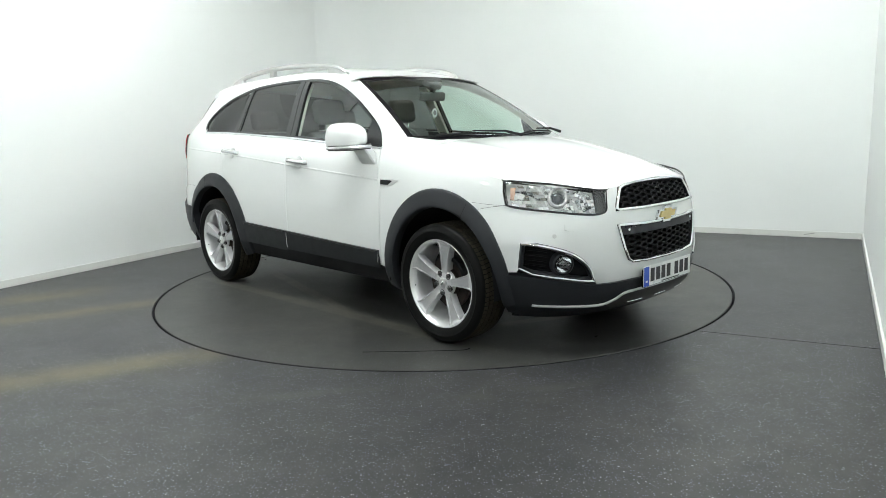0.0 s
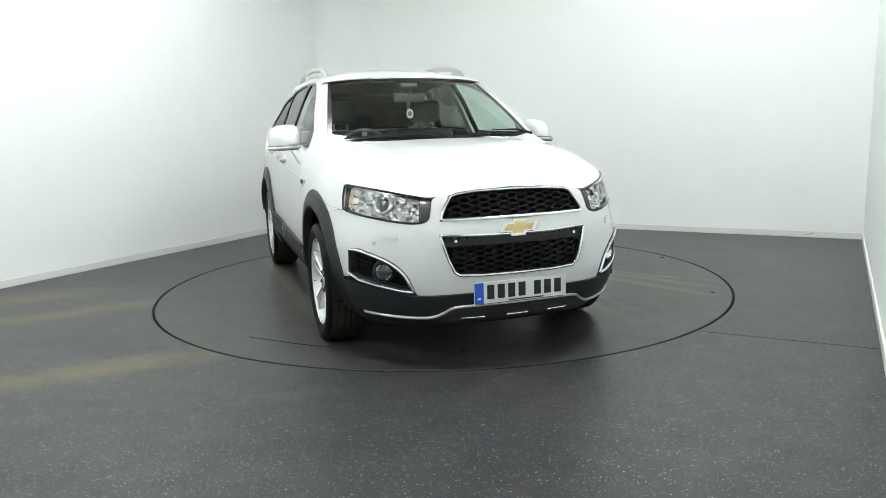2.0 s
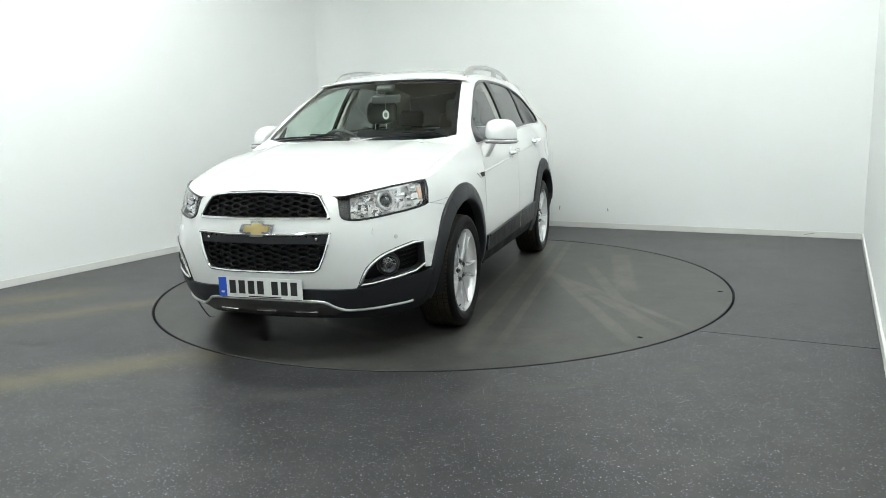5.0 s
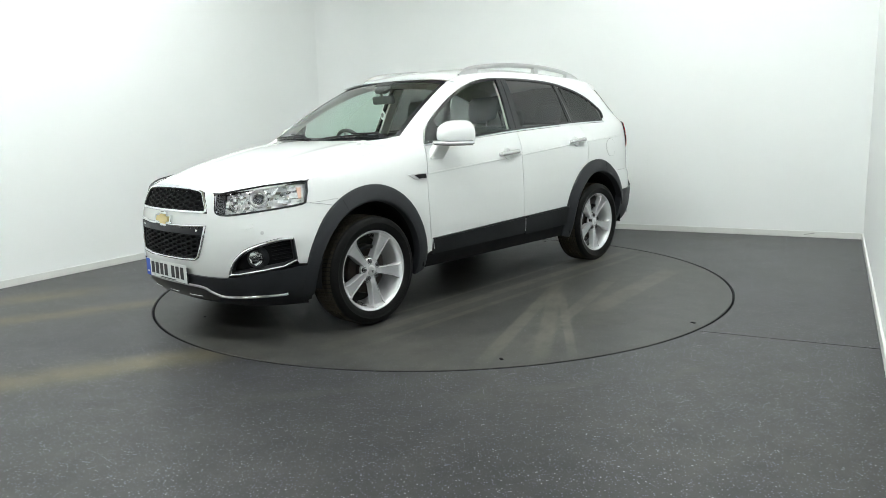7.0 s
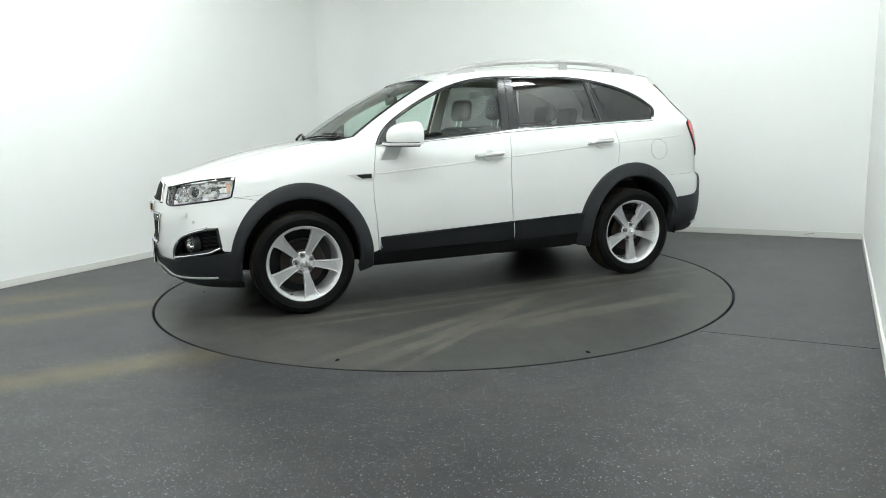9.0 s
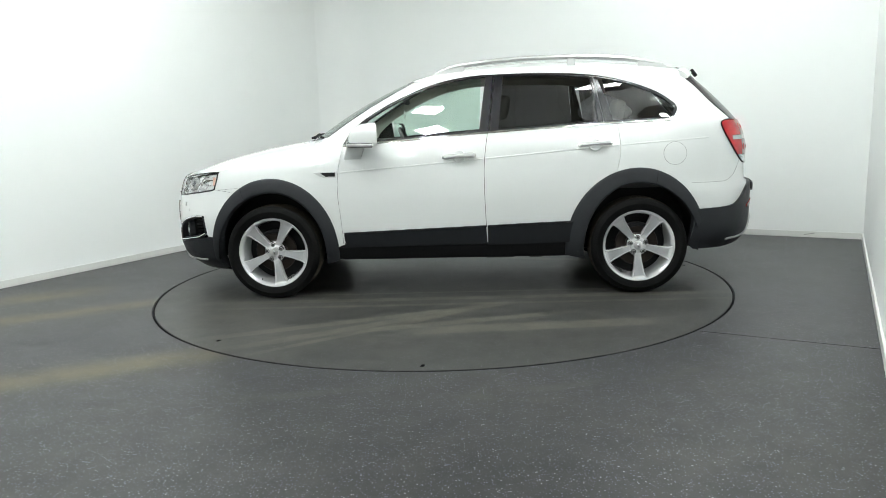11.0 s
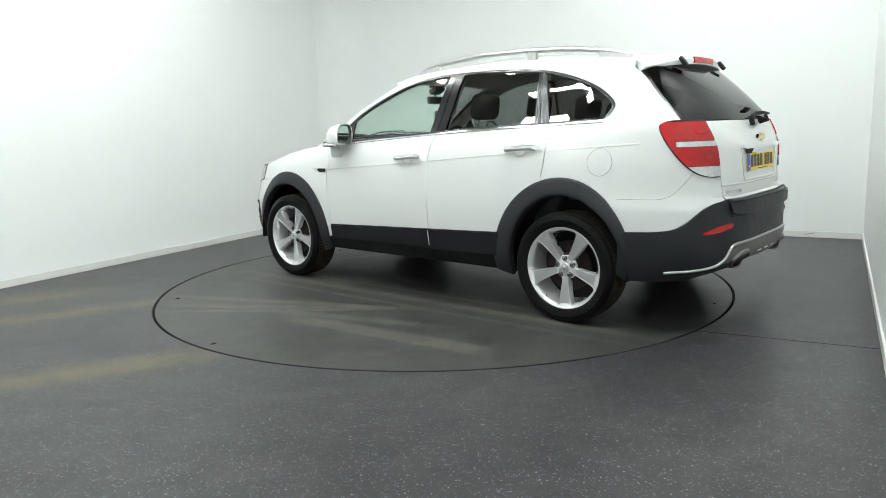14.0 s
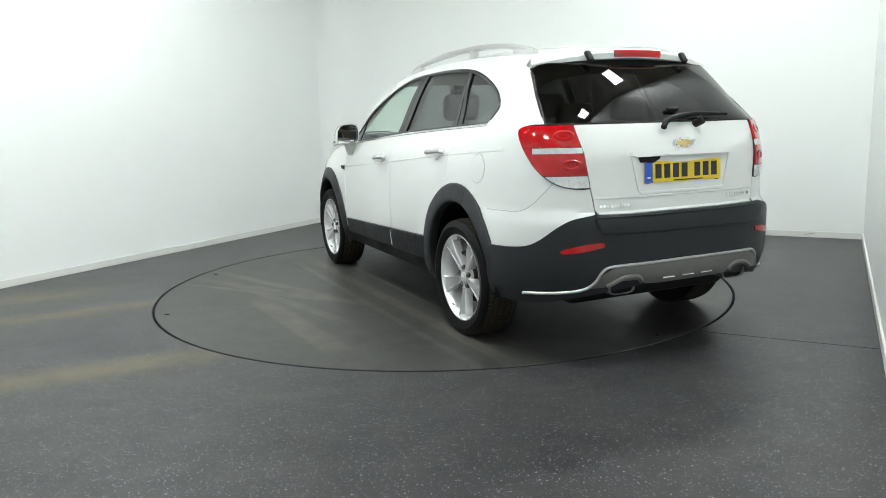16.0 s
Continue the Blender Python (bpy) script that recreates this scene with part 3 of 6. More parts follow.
def shoulder(s):
    return smooth_at(s, [0.6, 0.9, 1.15, 1.45, 1.74, 2.0, 2.2, 2.35, 2.564], [1.15, 1.125, 1.10, 1.045, 0.965, 0.918, 0.902, 0.918, 0.938])


def roof_edge(x):
    return smooth_at(x, [-1.80, -1.6, -1.3, -0.9, -0.6, -0.26, 0.1, 0.30], [1.592, 1.624, 1.654, 1.674, 1.678, 1.667, 1.634, 1.587])


def roof_crown(x):
    return smooth_at(x, [-1.9, -1.6, -1.3, -0.9, -0.6, -0.26, 0.1, 0.33], [1.640, 1.685, 1.715, 1.736, 1.739, 1.722, 1.680, 1.615])


def edge_y(x):
    return body(*X(x, roof_edge(x))).y


def clad_top(x):
    return 0.495 + (0.80 - x) * 0.033


# outline of the side windows' top edge, from the front tip to the rear tip
GLASS_TOP = spline([(0.79, 1.138), (0.73, 1.23), (0.62, 1.32), (0.45, 1.42), (0.25, 1.512), (0.10, 1.562), (-0.07, 1.597), (-0.27, 1.614),
                    (-0.67, 1.616), (-1.02, 1.593), (-1.27, 1.54), (-1.46, 1.470), (-1.575, 1.400), (-1.625, 1.340), (-1.58, 1.262)], 6)
F_ARCH = (1.348, 0.490, 0.552, 0.355)
R_ARCH = (-1.345, 0.522, 0.568, 0.355)


def windscreen(u, v):
    base = Vector((1.15 - 0.2 * u * u, 0.725 * u, 1.163 + 0.012 * u * u))
    top = Vector((0.33 - 0.05 * u * u, 0.575 * u, 1.612 - 0.030 * u * u))
    return base.lerp(top, v) + Vector((0.48, 0, 0.88)) * (0.035 * 4 * v * (1 - v) * (1 - 0.5 * u * u))


def windscreen_normal(u, v):
    e = 0.01
    n = (windscreen(u + e, v) - windscreen(u - e, v)).cross(windscreen(u, v + e) - windscreen(u, v - e)).normalized()
    return n if n.z > 0 else -n


# ---------------------------------------------------------------- painted panels
GAP = 0.0020


def build_paint():
    front_edge = spline([(0.80, 1.128), (0.835, 0.95), (0.845, 0.78), (0.83, 0.60), (0.82, 0.40)], 5)
    mid_edge = spline([(-0.265, 1.200), (-0.245, 1.06), (-0.235, 0.92), (-0.238, 0.70), (-0.25, 0.40)], 5)
    rear_edge = [(-1.205, 1.244), (-1.215, 1.12), (-1.213, 1.02), (-1.20, 0.95)]
    # front wings
    wing = [X(x + GAP, z) for x, z in front_edge[::-1]]
    wing += [(s, shoulder(s)) for s in np.linspace(0.815, 1.735, 24)]
    wing += [X(1.765, 0.945), X(1.785, 0.88), X(1.79, 0.83), X(1.70, 0.818), X(1.62, 0.80)]
    wing += arch(F_ARCH[0], 0.45, 0.505, 0.355, 55, 178)
    pair("front_wing", wing, PAINT)
    # doors
    door = [X(x - GAP, z) for x, z in front_edge]
    door += [X(x + GAP, z) for x, z in mid_edge[::-1]]
    door += [(x, belt(x) - 0.004) for x in np.linspace(-0.262, 0.795, 22)]
    doors = pair("front_door", door, PAINT)
    back = [X(x - GAP, z) for x, z in mid_edge]
    back += [(-0.80, 0.40), (-0.815, 0.48)] + arch(R_ARCH[0], 0.45, 0.52, 0.355, 12, 72)[0:]
    back = back[:-1] + [X(-1.19, 0.905)] + [X(x + GAP, z) for x, z in spline(rear_edge, 4)[::-1]]
    back += [(x, belt(x) - 0.004) for x in np.linspace(-1.20, -0.272, 20)]
    rear_doors = pair("rear_door", back, PAINT)
    # rear quarters
    quarter = [X(x - GAP, z) for x, z in spline(rear_edge, 4)]
    quarter += [X(-1.19 - GAP, 0.90)] + arch(R_ARCH[0], 0.45, 0.52, 0.355, 74, 150)
    quarter += [(-1.80, 0.58), (-1.92, 0.60), (-2.02, 0.67), (-2.10, 0.745), Rr(0.545, 0.775), Rr(0.555, 0.90), Rr(0.562, 0.93), Rr(0.603, 1.24)]
    quarter += [Rr(0.717, 1.248), Rr(0.705, 1.30), Rr(0.673, 1.40), Rr(0.639, 1.50), Rr(0.623, 1.545), Rr(0.614, 1.575), X(-1.69, 1.607)]
    tip = [p for p in GLASS_TOP if p[0] < -1.60]
    quarter += [X(x, z) for x, z in tip] + [X(x, belt(x) - 0.004) for x in np.linspace(-1.57, -1.22, 8)]
    pair("rear_quarter", quarter, PAINT)
    # rail over the side windows
    rail = [X(x, z) for x, z in GLASS_TOP if -1.63 < x < 0.105 and z > 1.33]
    rail += [X(x, roof_edge(x) + 0.001) for x in np.linspace(-1.69, 0.30, 70)]
    pair("roof_side", rail, PAINT, thick=0.003)
    pair("roof_lining", rail, LINING, "pale grey cabin lining", lift=-0.02, thick=0)
    pair("quarter_lining", quarter, LINING, "pale grey cabin lining", lift=-0.03, thick=0)
    # front pillars
    line = [p for p in GLASS_TOP if p[0] > 0.095]
    for right in (False, True):
        bm = bmesh.new()
        rows = []
        for k, (x, z) in enumerate(line):
            t = k / (len(line) - 1)
            outer = body(x, z)
            inner = windscreen(1.0, t) + Vector((0.0, 0.0, 0.002))
            row = []
            for j in range(9):
                q = j / 8
                p = outer.lerp(inner, q)
                out = Vector((0.35, 0.75, 0.5)).normalized()
                row.append(p + out * (0.022 * 4 * q * (1 - q)))
            rows.append(row)
        base = [body(s, shoulder(s)) for s in np.linspace(0.80, 0.94, 9)]
        rows.insert(0, base)
        strip(bm, rows)
        bmesh.ops.recalc_face_normals(bm, faces=bm.faces)
        if sum(f.normal.y for f in bm.faces) < 0:
            bmesh.ops.reverse_faces(bm, faces=bm.faces)
        if right:
            mirrored(bm)
        part("front_pillar", bm, PAINT, car)
        bm = bmesh.new()
        strip(bm, [[Vector(p) - Vector((0.012, 0.018, 0.012)) for p in row] for row in rows[1:]])
        bmesh.ops.recalc_face_normals(bm, faces=bm.faces)
        if right:
            mirrored(bm)
        part("pillar_lining", bm, LINING, car, "pale grey cabin lining")
    # painted corners between the windscreen's foot and the wings
    for right in (False, True):
        bm = bmesh.new()
        rows = []
        for u in np.linspace(0.72, 1.0, 12):
            p = windscreen(u, 0.0)
            k = (u - 0.72) / 0.28
            a = windscreen(u, 0.03 * k * k) + Vector((0.004, 0.0, 0.007 * k))
            rows.append([a, p + Vector((0.022, 0.008, -0.004)), p + Vector((0.045, 0.016, -0.022)), p + Vector((0.075, 0.026, -0.075))])
        foot = [body(s, shoulder(s)) for s in (0.90, 0.94, 0.99, 1.04)]
        last = rows[-1]
        for q in (0.2, 0.4, 0.6, 0.8, 1.0):
            rows.append([a.lerp(b, q) + Vector((0.0, 0.5, 0.85)) * (0.014 * 4 * q * (1 - q)) for a, b in zip(last, foot)])
        strip(bm, rows)
        bmesh.ops.recalc_face_normals(bm, faces=bm.faces)
        if sum(f.normal.z for f in bm.faces) < 0:
            bmesh.ops.reverse_faces(bm, faces=bm.faces)
        if right:
            mirrored(bm)
        part("cowl_corner", bm, PAINT, car, angle=60)
    # bonnet, with a cut line towards the wings
    for name, f0, f1 in (("bonnet", 0.0600, 1.0), ("wing_top", 0.0, 0.0590)):
        for right in (False, True):
            bm = bmesh.new()
            rows = []
            for s in list(np.linspace(0.90, 1.75, 34)) + list(np.linspace(1.78, SMAX - 0.001, 40)):
                e = body(s, shoulder(s))
                x = min(e.x, 2.285)
                top = smooth_at(x, [1.0, 1.15, 1.44, 1.74, 1.94, 2.11, 2.20, 2.30], [1.195, 1.174, 1.128, 1.062, 1.006, 0.958, 0.940, 0.930])
                y_in = 0.72 * math.sqrt(max(0, (1.130 - x) / 0.2)) if x < 1.130 else 0.0
                y_in = min(y_in, e.y)
                row = []
                cut = f0 if s < 1.80 else f0 * max(0.0, 1 - (s - 1.80) / 0.12)
                cut1 = f1 if (s < 1.80 or f1 == 1) else f1 * max(0.02, 1 - (s - 1.80) / 0.12)
                for j in range(21):
                    q = cut + (cut1 - cut) * j / 20
                    y = e.y + (y_in - e.y) * q
                    w = 1 - y / max(e.y, 1e-6)
                    rise = 1 - max(0.0, 1 - w) ** 2.4
                    crease = 0.010 * math.exp(-((y - 0.42 - 0.1 * (1.9 - x)) / 0.06) ** 2) * min(1, max(0, (2.15 - x) / 0.3))
                    row.append((x, y, e.z + (max(top, e.z) - e.z) * rise + crease))
                rows.append(row)
            vv = strip(bm, rows)
            bmesh.ops.remove_doubles(bm, verts=bm.verts, dist=1e-4)
            bmesh.ops.recalc_face_normals(bm, faces=bm.faces)
            if sum(f.normal.z for f in bm.faces) < 0:
                bmesh.ops.reverse_faces(bm, faces=bm.faces)
            if right:
                mirrored(bm)
            part(name, bm, PAINT, car, angle=60)
    # roof
    bm = bmesh.new()
    rows = []
    for k in range(61):
        t = k / 60
        row = []
        for j in range(33):
            u = -1 + 2 * j / 32
            x = (0.335 - 0.05 * u * u) * (1 - t) + (-1.80 + 0.11 * u ** 4) * t
            y = u * edge_y(x)
            z = roof_edge(x) - 0.002 + (roof_crown(x) - roof_edge(x) + 0.002) * (1 - abs(u) ** 2.6)
            row.append((x, y * 0.998, z))
        rows.append(row)
    strip(bm, rows)
    bmesh.ops.recalc_face_normals(bm, faces=bm.faces)
    if sum(f.normal.z for f in bm.faces) < 0:
        bmesh.ops.reverse_faces(bm, faces=bm.faces)
    part("roof", bm, PAINT, car)
    bm = bmesh.new()
    strip(bm, [[(p[0] - 0.03, p[1] * 0.99, p[2] - 0.03) for p in row] for row in rows])
    part("headliner", bm, LINING, car, "pale grey cabin headlining")
    # roof spoiler
    bm = bmesh.new()
    rows = []
    for j in range(33):
        u = -1 + 2 * j / 32
        w = 0.618
        x0, x1 = -1.75 + 0.07 * u ** 4, -1.872 + 0.122 * abs(u) ** 2.8
        root = edge_y(x0) - 0.001
        z0 = roof_edge(x0) + (roof_crown(x0) - roof_edge(x0)) * (1 - abs(u) ** 2.6) + 0.004
        z1 = 1.636 - 0.064 * abs(u) ** 2.4
        thick = 0.036 * (1 - 0.5 * abs(u) ** 3)
        row = [(x0, u * root, z0), ((x0 + x1) / 2, u * (root + w) / 2, (z0 + z1) / 2 + 0.008), (x1 + 0.006, u * w, z1 + 0.002), (x1, u * w, z1 - 0.006),
               (x1 + 0.004, u * w, z1 - thick), (x1 + 0.03, u * (w - 0.006), z1 - thick - 0.006), (x0 - 0.01, u * (w - 0.03), z0 - 0.045)]
        rows.append(row)
    vv = strip(bm, rows)
    bm.faces.new(vv[0])
    bm.faces.new(vv[-1][::-1])
    bmesh.ops.recalc_face_normals(bm, faces=bm.faces)
    spoiler = part("spoiler", bm, PAINT, car)
    bm = bmesh.new()
    rows = []
    for j in range(25):
        y = -0.16 + 0.32 * j / 24
        u = y / 0.65
        x1, z1 = -1.872 + 0.122 * abs(u) ** 2.8, 1.636 - 0.062 * abs(u) ** 2.4
        rows.append([(x1 + 0.012, y, z1 + 0.006), (x1 - 0.004, y, z1 + 0.007), (x1 - 0.008, y, z1 - 0.010), (x1 - 0.004, y, z1 - 0.030), (x1 + 0.01, y, z1 - 0.031)])
    vv = strip(bm, rows)
    bm.faces.new(vv[0])
    bm.faces.new(vv[-1][::-1])
    bmesh.ops.recalc_face_normals(bm, faces=bm.faces)
    part("brake_lamp", bm, RED, spoiler, "red high-level brake lamp", angle=50)
    # front bumper skin, one half and its mirror image, round grilles and fog lamps
    half = [Y(0.0, 0.785), Y(0.2, 0.785), Y(0.405, 0.783), Y(0.395, 0.82), Y(0.345, 0.905), Y(0.345, 0.916), Y(0.41, 0.899)]
    half += [Y(0.43, 0.885), Y(0.447, 0.81), Y(0.48, 0.776), Y(0.53, 0.770)]
    half += [Y(0.65, 0.785), X(1.85, 0.812), X(1.79, 0.8275), X(1.70, 0.8155), X(1.62, 0.798)]
    half += arch(F_ARCH[0], 0.45, 0.505, 0.355, 52, 18, 14)
    half += [X(1.80, 0.47), X(1.87, 0.475), X(1.885, 0.50), X(1.90, 0.635)]
    half += along([(0.775, 0.635), (0.70, 0.608), (0.63, 0.572), (0.575, 0.515), (0.545, 0.45), (0.52, 0.405)], Y)
    half += [Y(0.3, 0.395), Y(0.0, 0.395), Y(0.0, 0.498), Y(0.2, 0.498), Y(0.31, 0.502)]
    half += along([(0.345, 0.52), (0.375, 0.58), (0.398, 0.65), (0.412, 0.715)], Y, 4) + [Y(0.2, 0.708), Y(0.0, 0.706)]
    pair("front_bumper", half, PAINT, cell=0.03)
    # tailgate
    gate = [Rr(0.598, 1.242), Rr(0.584, 1.12), Rr(0.557, 0.93), Rr(0.550, 0.90), Rr(0.535, 0.812), Rr(0.52, 0.793)]
    gate += [Rr(y, 0.793) for y in (0.3, 0.0, -0.3, -0.52)]
    gate += [Rr(-0.535, 0.812), Rr(-0.550, 0.90), Rr(-0.557, 0.93), Rr(-0.584, 1.12), Rr(-0.598, 1.242)] + [Rr(y, 1.242) for y in (-0.3, 0.0, 0.3)]
    return doors, rear_doors, panel("tailgate", gate, PAINT)


front_doors, rear_doors, tailgate = build_paint()


# ---------------------------------------------------------------- dark cladding
def build_cladding():
    for name, (cx, rx, rz, zc), rear, (ix, iz, ir), a0, a1 in (("wheel_arch_trim", F_ARCH, 0.490, (0.415, 0.445, 0.395), -6, 187),
                                                              ("wheel_arch_trim", R_ARCH, 0.487, (0.388, 0.458, 0.430), -6, 160)):
        outer = arch(cx, rx, rz, zc, a0, a1, 48, rear)
        inner = arch(cx, ix, iz, zc, a0 - 4, a1 + 4, 48, ir)
        for right in (False, True):
            bm = bmesh.new()
            rows = []
            for (so, zo), (si, zi) in zip(outer, inner):
                row = []
                for q, lift in ((0.0, 0.000), (0.0, 0.007), (0.04, 0.012), (0.12, 0.015), (0.35, 0.019), (0.6, 0.024), (0.85, 0.027), (0.96, 0.025), (1.0, 0.018), (1.0, -0.03)):
                    s, z = so + (si - so) * q, zo + (zi - zo) * q
                    row.append(body(s, z) + normal(s, z) * lift)
                rows.append(row)
            strip(bm, rows)
            bmesh.ops.recalc_face_normals(bm, faces=bm.faces)
            if sum(f.normal.y for f in bm.faces) < 0:
                bmesh.ops.reverse_faces(bm, faces=bm.faces)
            if right:
                mirrored(bm)
            part(name, bm, CLAD, car, "dark grey plastic wheel arch trim", angle=50)
    # door and sill cladding
    for x0, x1 in ((0.808, -0.249), (-0.255, -0.885)):
        poly = [(x, clad_top(x)) for x in np.linspace(x0, x1, 10)] + [(x1, 0.395), (x0, 0.385)]
        pair("door_cladding", poly, SIDECLAD, "darker plastic strip along the door", lift=0.016, thick=0.03)
    # sill takes the blackest plastic: shade below the cladding is in its colour
    sill = [(0.93, 0.378), (-0.93, 0.388), (-0.95, 0.29), (0.92, 0.285)]
    pair("sill", sill, MATT, "black plastic sill, darkened for the shade it lies in", lift=-0.004, thick=0.06)
    bars("door_end", [(-0.2525, 0.410), (-0.251, 0.450), (-0.2455, 0.517)], 0.0030, PAINT, None, "white painted door edge between the cladding", lift=0.017, flat=0.5, n=6)
    bars("door_end", [(0.803, 0.420), (0.810, 0.445), (0.815, 0.470), (0.820, 0.492)], 0.0020, PAINT, None, "white painted door edge between the cladding", lift=0.017, flat=0.5, n=6)
    # raised lip along the top of the door cladding
    for x0, x1 in ((0.79, -0.235), (-0.275, -0.87)):
        bars("cladding_lip", [(x, clad_top(x) - 0.004) for x in np.linspace(x0, x1, 20)], 0.006, SIDECLAD, lift=0.018, flat=0.8)
    # joints across the arch trims
    for (cx, rx, rz, zc), reach, angle in ((F_ARCH, (0.415, 0.445), 62), (R_ARCH, (0.430, 0.458), 106)):
        rr, c, sn = (rx if angle < 90 else 0.487), math.cos(radians(angle)), math.sin(radians(angle))
        line = []
        for k in range(7):
            q = 0.02 + 0.94 * k / 6
            line.append(X(cx + (rr + (reach[0] - rr) * q) * c, zc + (rz + (reach[1] - rz) * q) * sn))
        lifts = [0.009, 0.0150, 0.0178, 0.0205, 0.0235, 0.0255, 0.026]
        for right in (False, True):
            bm = bmesh.new()
            tube(bm, [body(*p) + normal(*p) * h for p, h in zip(line, lifts)], 0.0022, 6)
            if right:
                mirrored(bm)
            part("arch_joint", bm, MATT, car)
    # lower front bumper
    low = [X(1.745, 0.47), X(1.80, 0.462), X(1.875, 0.460)] + [Y(0.77, 0.452), Y(0.65, 0.432), Y(0.55, 0.405), Y(0.45, 0.405), Y(0.3, 0.41)]
    low += [Y(0.0, 0.41), Y(0.0, 0.235), Y(0.3, 0.235), Y(0.55, 0.212), Y(0.70, 0.206), X(1.80, 0.212), X(1.745, 0.235)]
    pair("lower_bumper", low, CLAD, "dark grey plastic lower bumper", lift=0.014, thick=0.05, cell=0.03)
    lipline = [X(1.91, 0.298)] + along([(0.72, 0.295), (0.60, 0.290), (0.50, 0.288), (0.44, 0.293), (0.39, 0.315), (0.34, 0.343), (0.2, 0.350), (0.0, 0.351)], Y, 5)
    bars("bumper_strip", lipline, 0.0075, SILVER, None, "silver strip along the lower bumper", lift=0.018)
    skid = [Y(0.43, 0.284), Y(0.345, 0.336), Y(0.2, 0.344), Y(0.0, 0.345), Y(0.0, 0.262), Y(0.2, 0.262), Y(0.38, 0.268)]
    pair("skid_plate", skid, LOWSKID, "dark grey satin skid plate", lift=0.022, thick=0.02, cell=0.03)
    for y in (-0.24, 0.0, 0.24):
        bm = bmesh.new()
        skin_bar(bm, [Y(y + 0.06 - 0.012 * k, 0.288) for k in range(11)], 0.004, 0.024)
        part("skid_slot", bm, CHROME, car)
    # rear bumper
    half = spline([(-1.67, 0.615), (-1.74, 0.620), (-1.82, 0.626), (-1.89, 0.640), (-1.94, 0.675), (-1.985, 0.720), (-2.03, 0.758), (-2.08, 0.778), (-2.14, 0.786)], 3)
    half += [Rr(0.3, 0.782), Rr(0.0, 0.782), Rr(0.0, 0.43), Rr(0.3, 0.42), Rr(0.55, 0.385), Rr(0.70, 0.35), X(-1.95, 0.33), X(-1.75, 0.325), X(-1.71, 0.36), X(-1.735, 0.50)]
    pair("rear_bumper", half, CLAD, "dark grey plastic rear bumper", lift=0.018, thick=0.06, cell=0.03)
    # ledge along the top of the rear bumper and a crease below it
    bars("bumper_ledge", [Rr(y, 0.776) for y in np.linspace(0.55, -0.55, 40)], 0.014, CLAD, None, "", lift=0.012, sides=(False,))
    step = [Rr(y, z) for y, z in ((0.555, 0.768), (0.535, 0.722), (0.50, 0.706), (0.25, 0.702), (0.0, 0.702), (-0.25, 0.702), (-0.50, 0.706), (-0.535, 0.722), (-0.555, 0.768), (-0.3, 0.768), (0.0, 0.768), (0.3, 0.768))]
    panel("bumper_step", step, CLAD, None, "raised loading step of the rear bumper", lift=0.036, thick=0.03, cell=0.03)
    bars("bumper_crease", [Rr(y, 0.695) for y in np.linspace(0.52, -0.52, 40)], 0.008, CLAD, None, "", lift=0.016, sides=(False,), flat=0.7)
    trim = [X(-1.98, 0.390)] + along([(0.80, 0.394), (0.68, 0.403), (0.60, 0.418), (0.555, 0.45), (0.52, 0.505), (0.47, 0.528), (0.3, 0.532), (0.0, 0.534)], Rr, 5)
    bars("bumper_trim", trim, 0.008, SILVER, None, "silver strip along the rear bumper", lift=0.022)
    diffuser = [Rr(0.515, 0.495), Rr(0.46, 0.522), Rr(0.3, 0.526), Rr(0.0, 0.528), Rr(0.0, 0.425), Rr(0.2, 0.425), Rr(0.27, 0.43), Rr(0.32, 0.455), Rr(0.42, 0.455), Rr(0.50, 0.43), Rr(0.57, 0.425)]
    pair("diffuser", diffuser, SKID, "grey satin rear skid plate", lift=0.026, thick=0.03, cell=0.03)
    for y in (-0.13, 0.0, 0.13):
        bm = bmesh.new()
        skin_bar(bm, [Rr(y + 0.04 - 0.008 * k, 0.45) for k in range(11)], 0.005, 0.027)
        part("skid_slot", bm, CHROME, car)
    for right in (False, True):
        bm = bmesh.new()
        skin_bar(bm, along([(0.30, 0.445), (0.335, 0.472), (0.405, 0.472), (0.46, 0.45), (0.49, 0.435)], Rr, 5), 0.013, 0.026)
        if right:
            mirrored(bm)
        part("exhaust_surround", bm, SKID, car)
    # reflectors
    refl = spline([(-2.168, 0.632), (-2.172, 0.648), (-2.155, 0.655), (-2.10, 0.648), (-2.025, 0.624), (-2.012, 0.611), (-2.025, 0.603), (-2.09, 0.610), (-2.168, 0.632)], 3)[:-1]
    pair("reflector", refl, RED, "red rear reflector", lift=0.024, thick=0.02)


build_cladding()
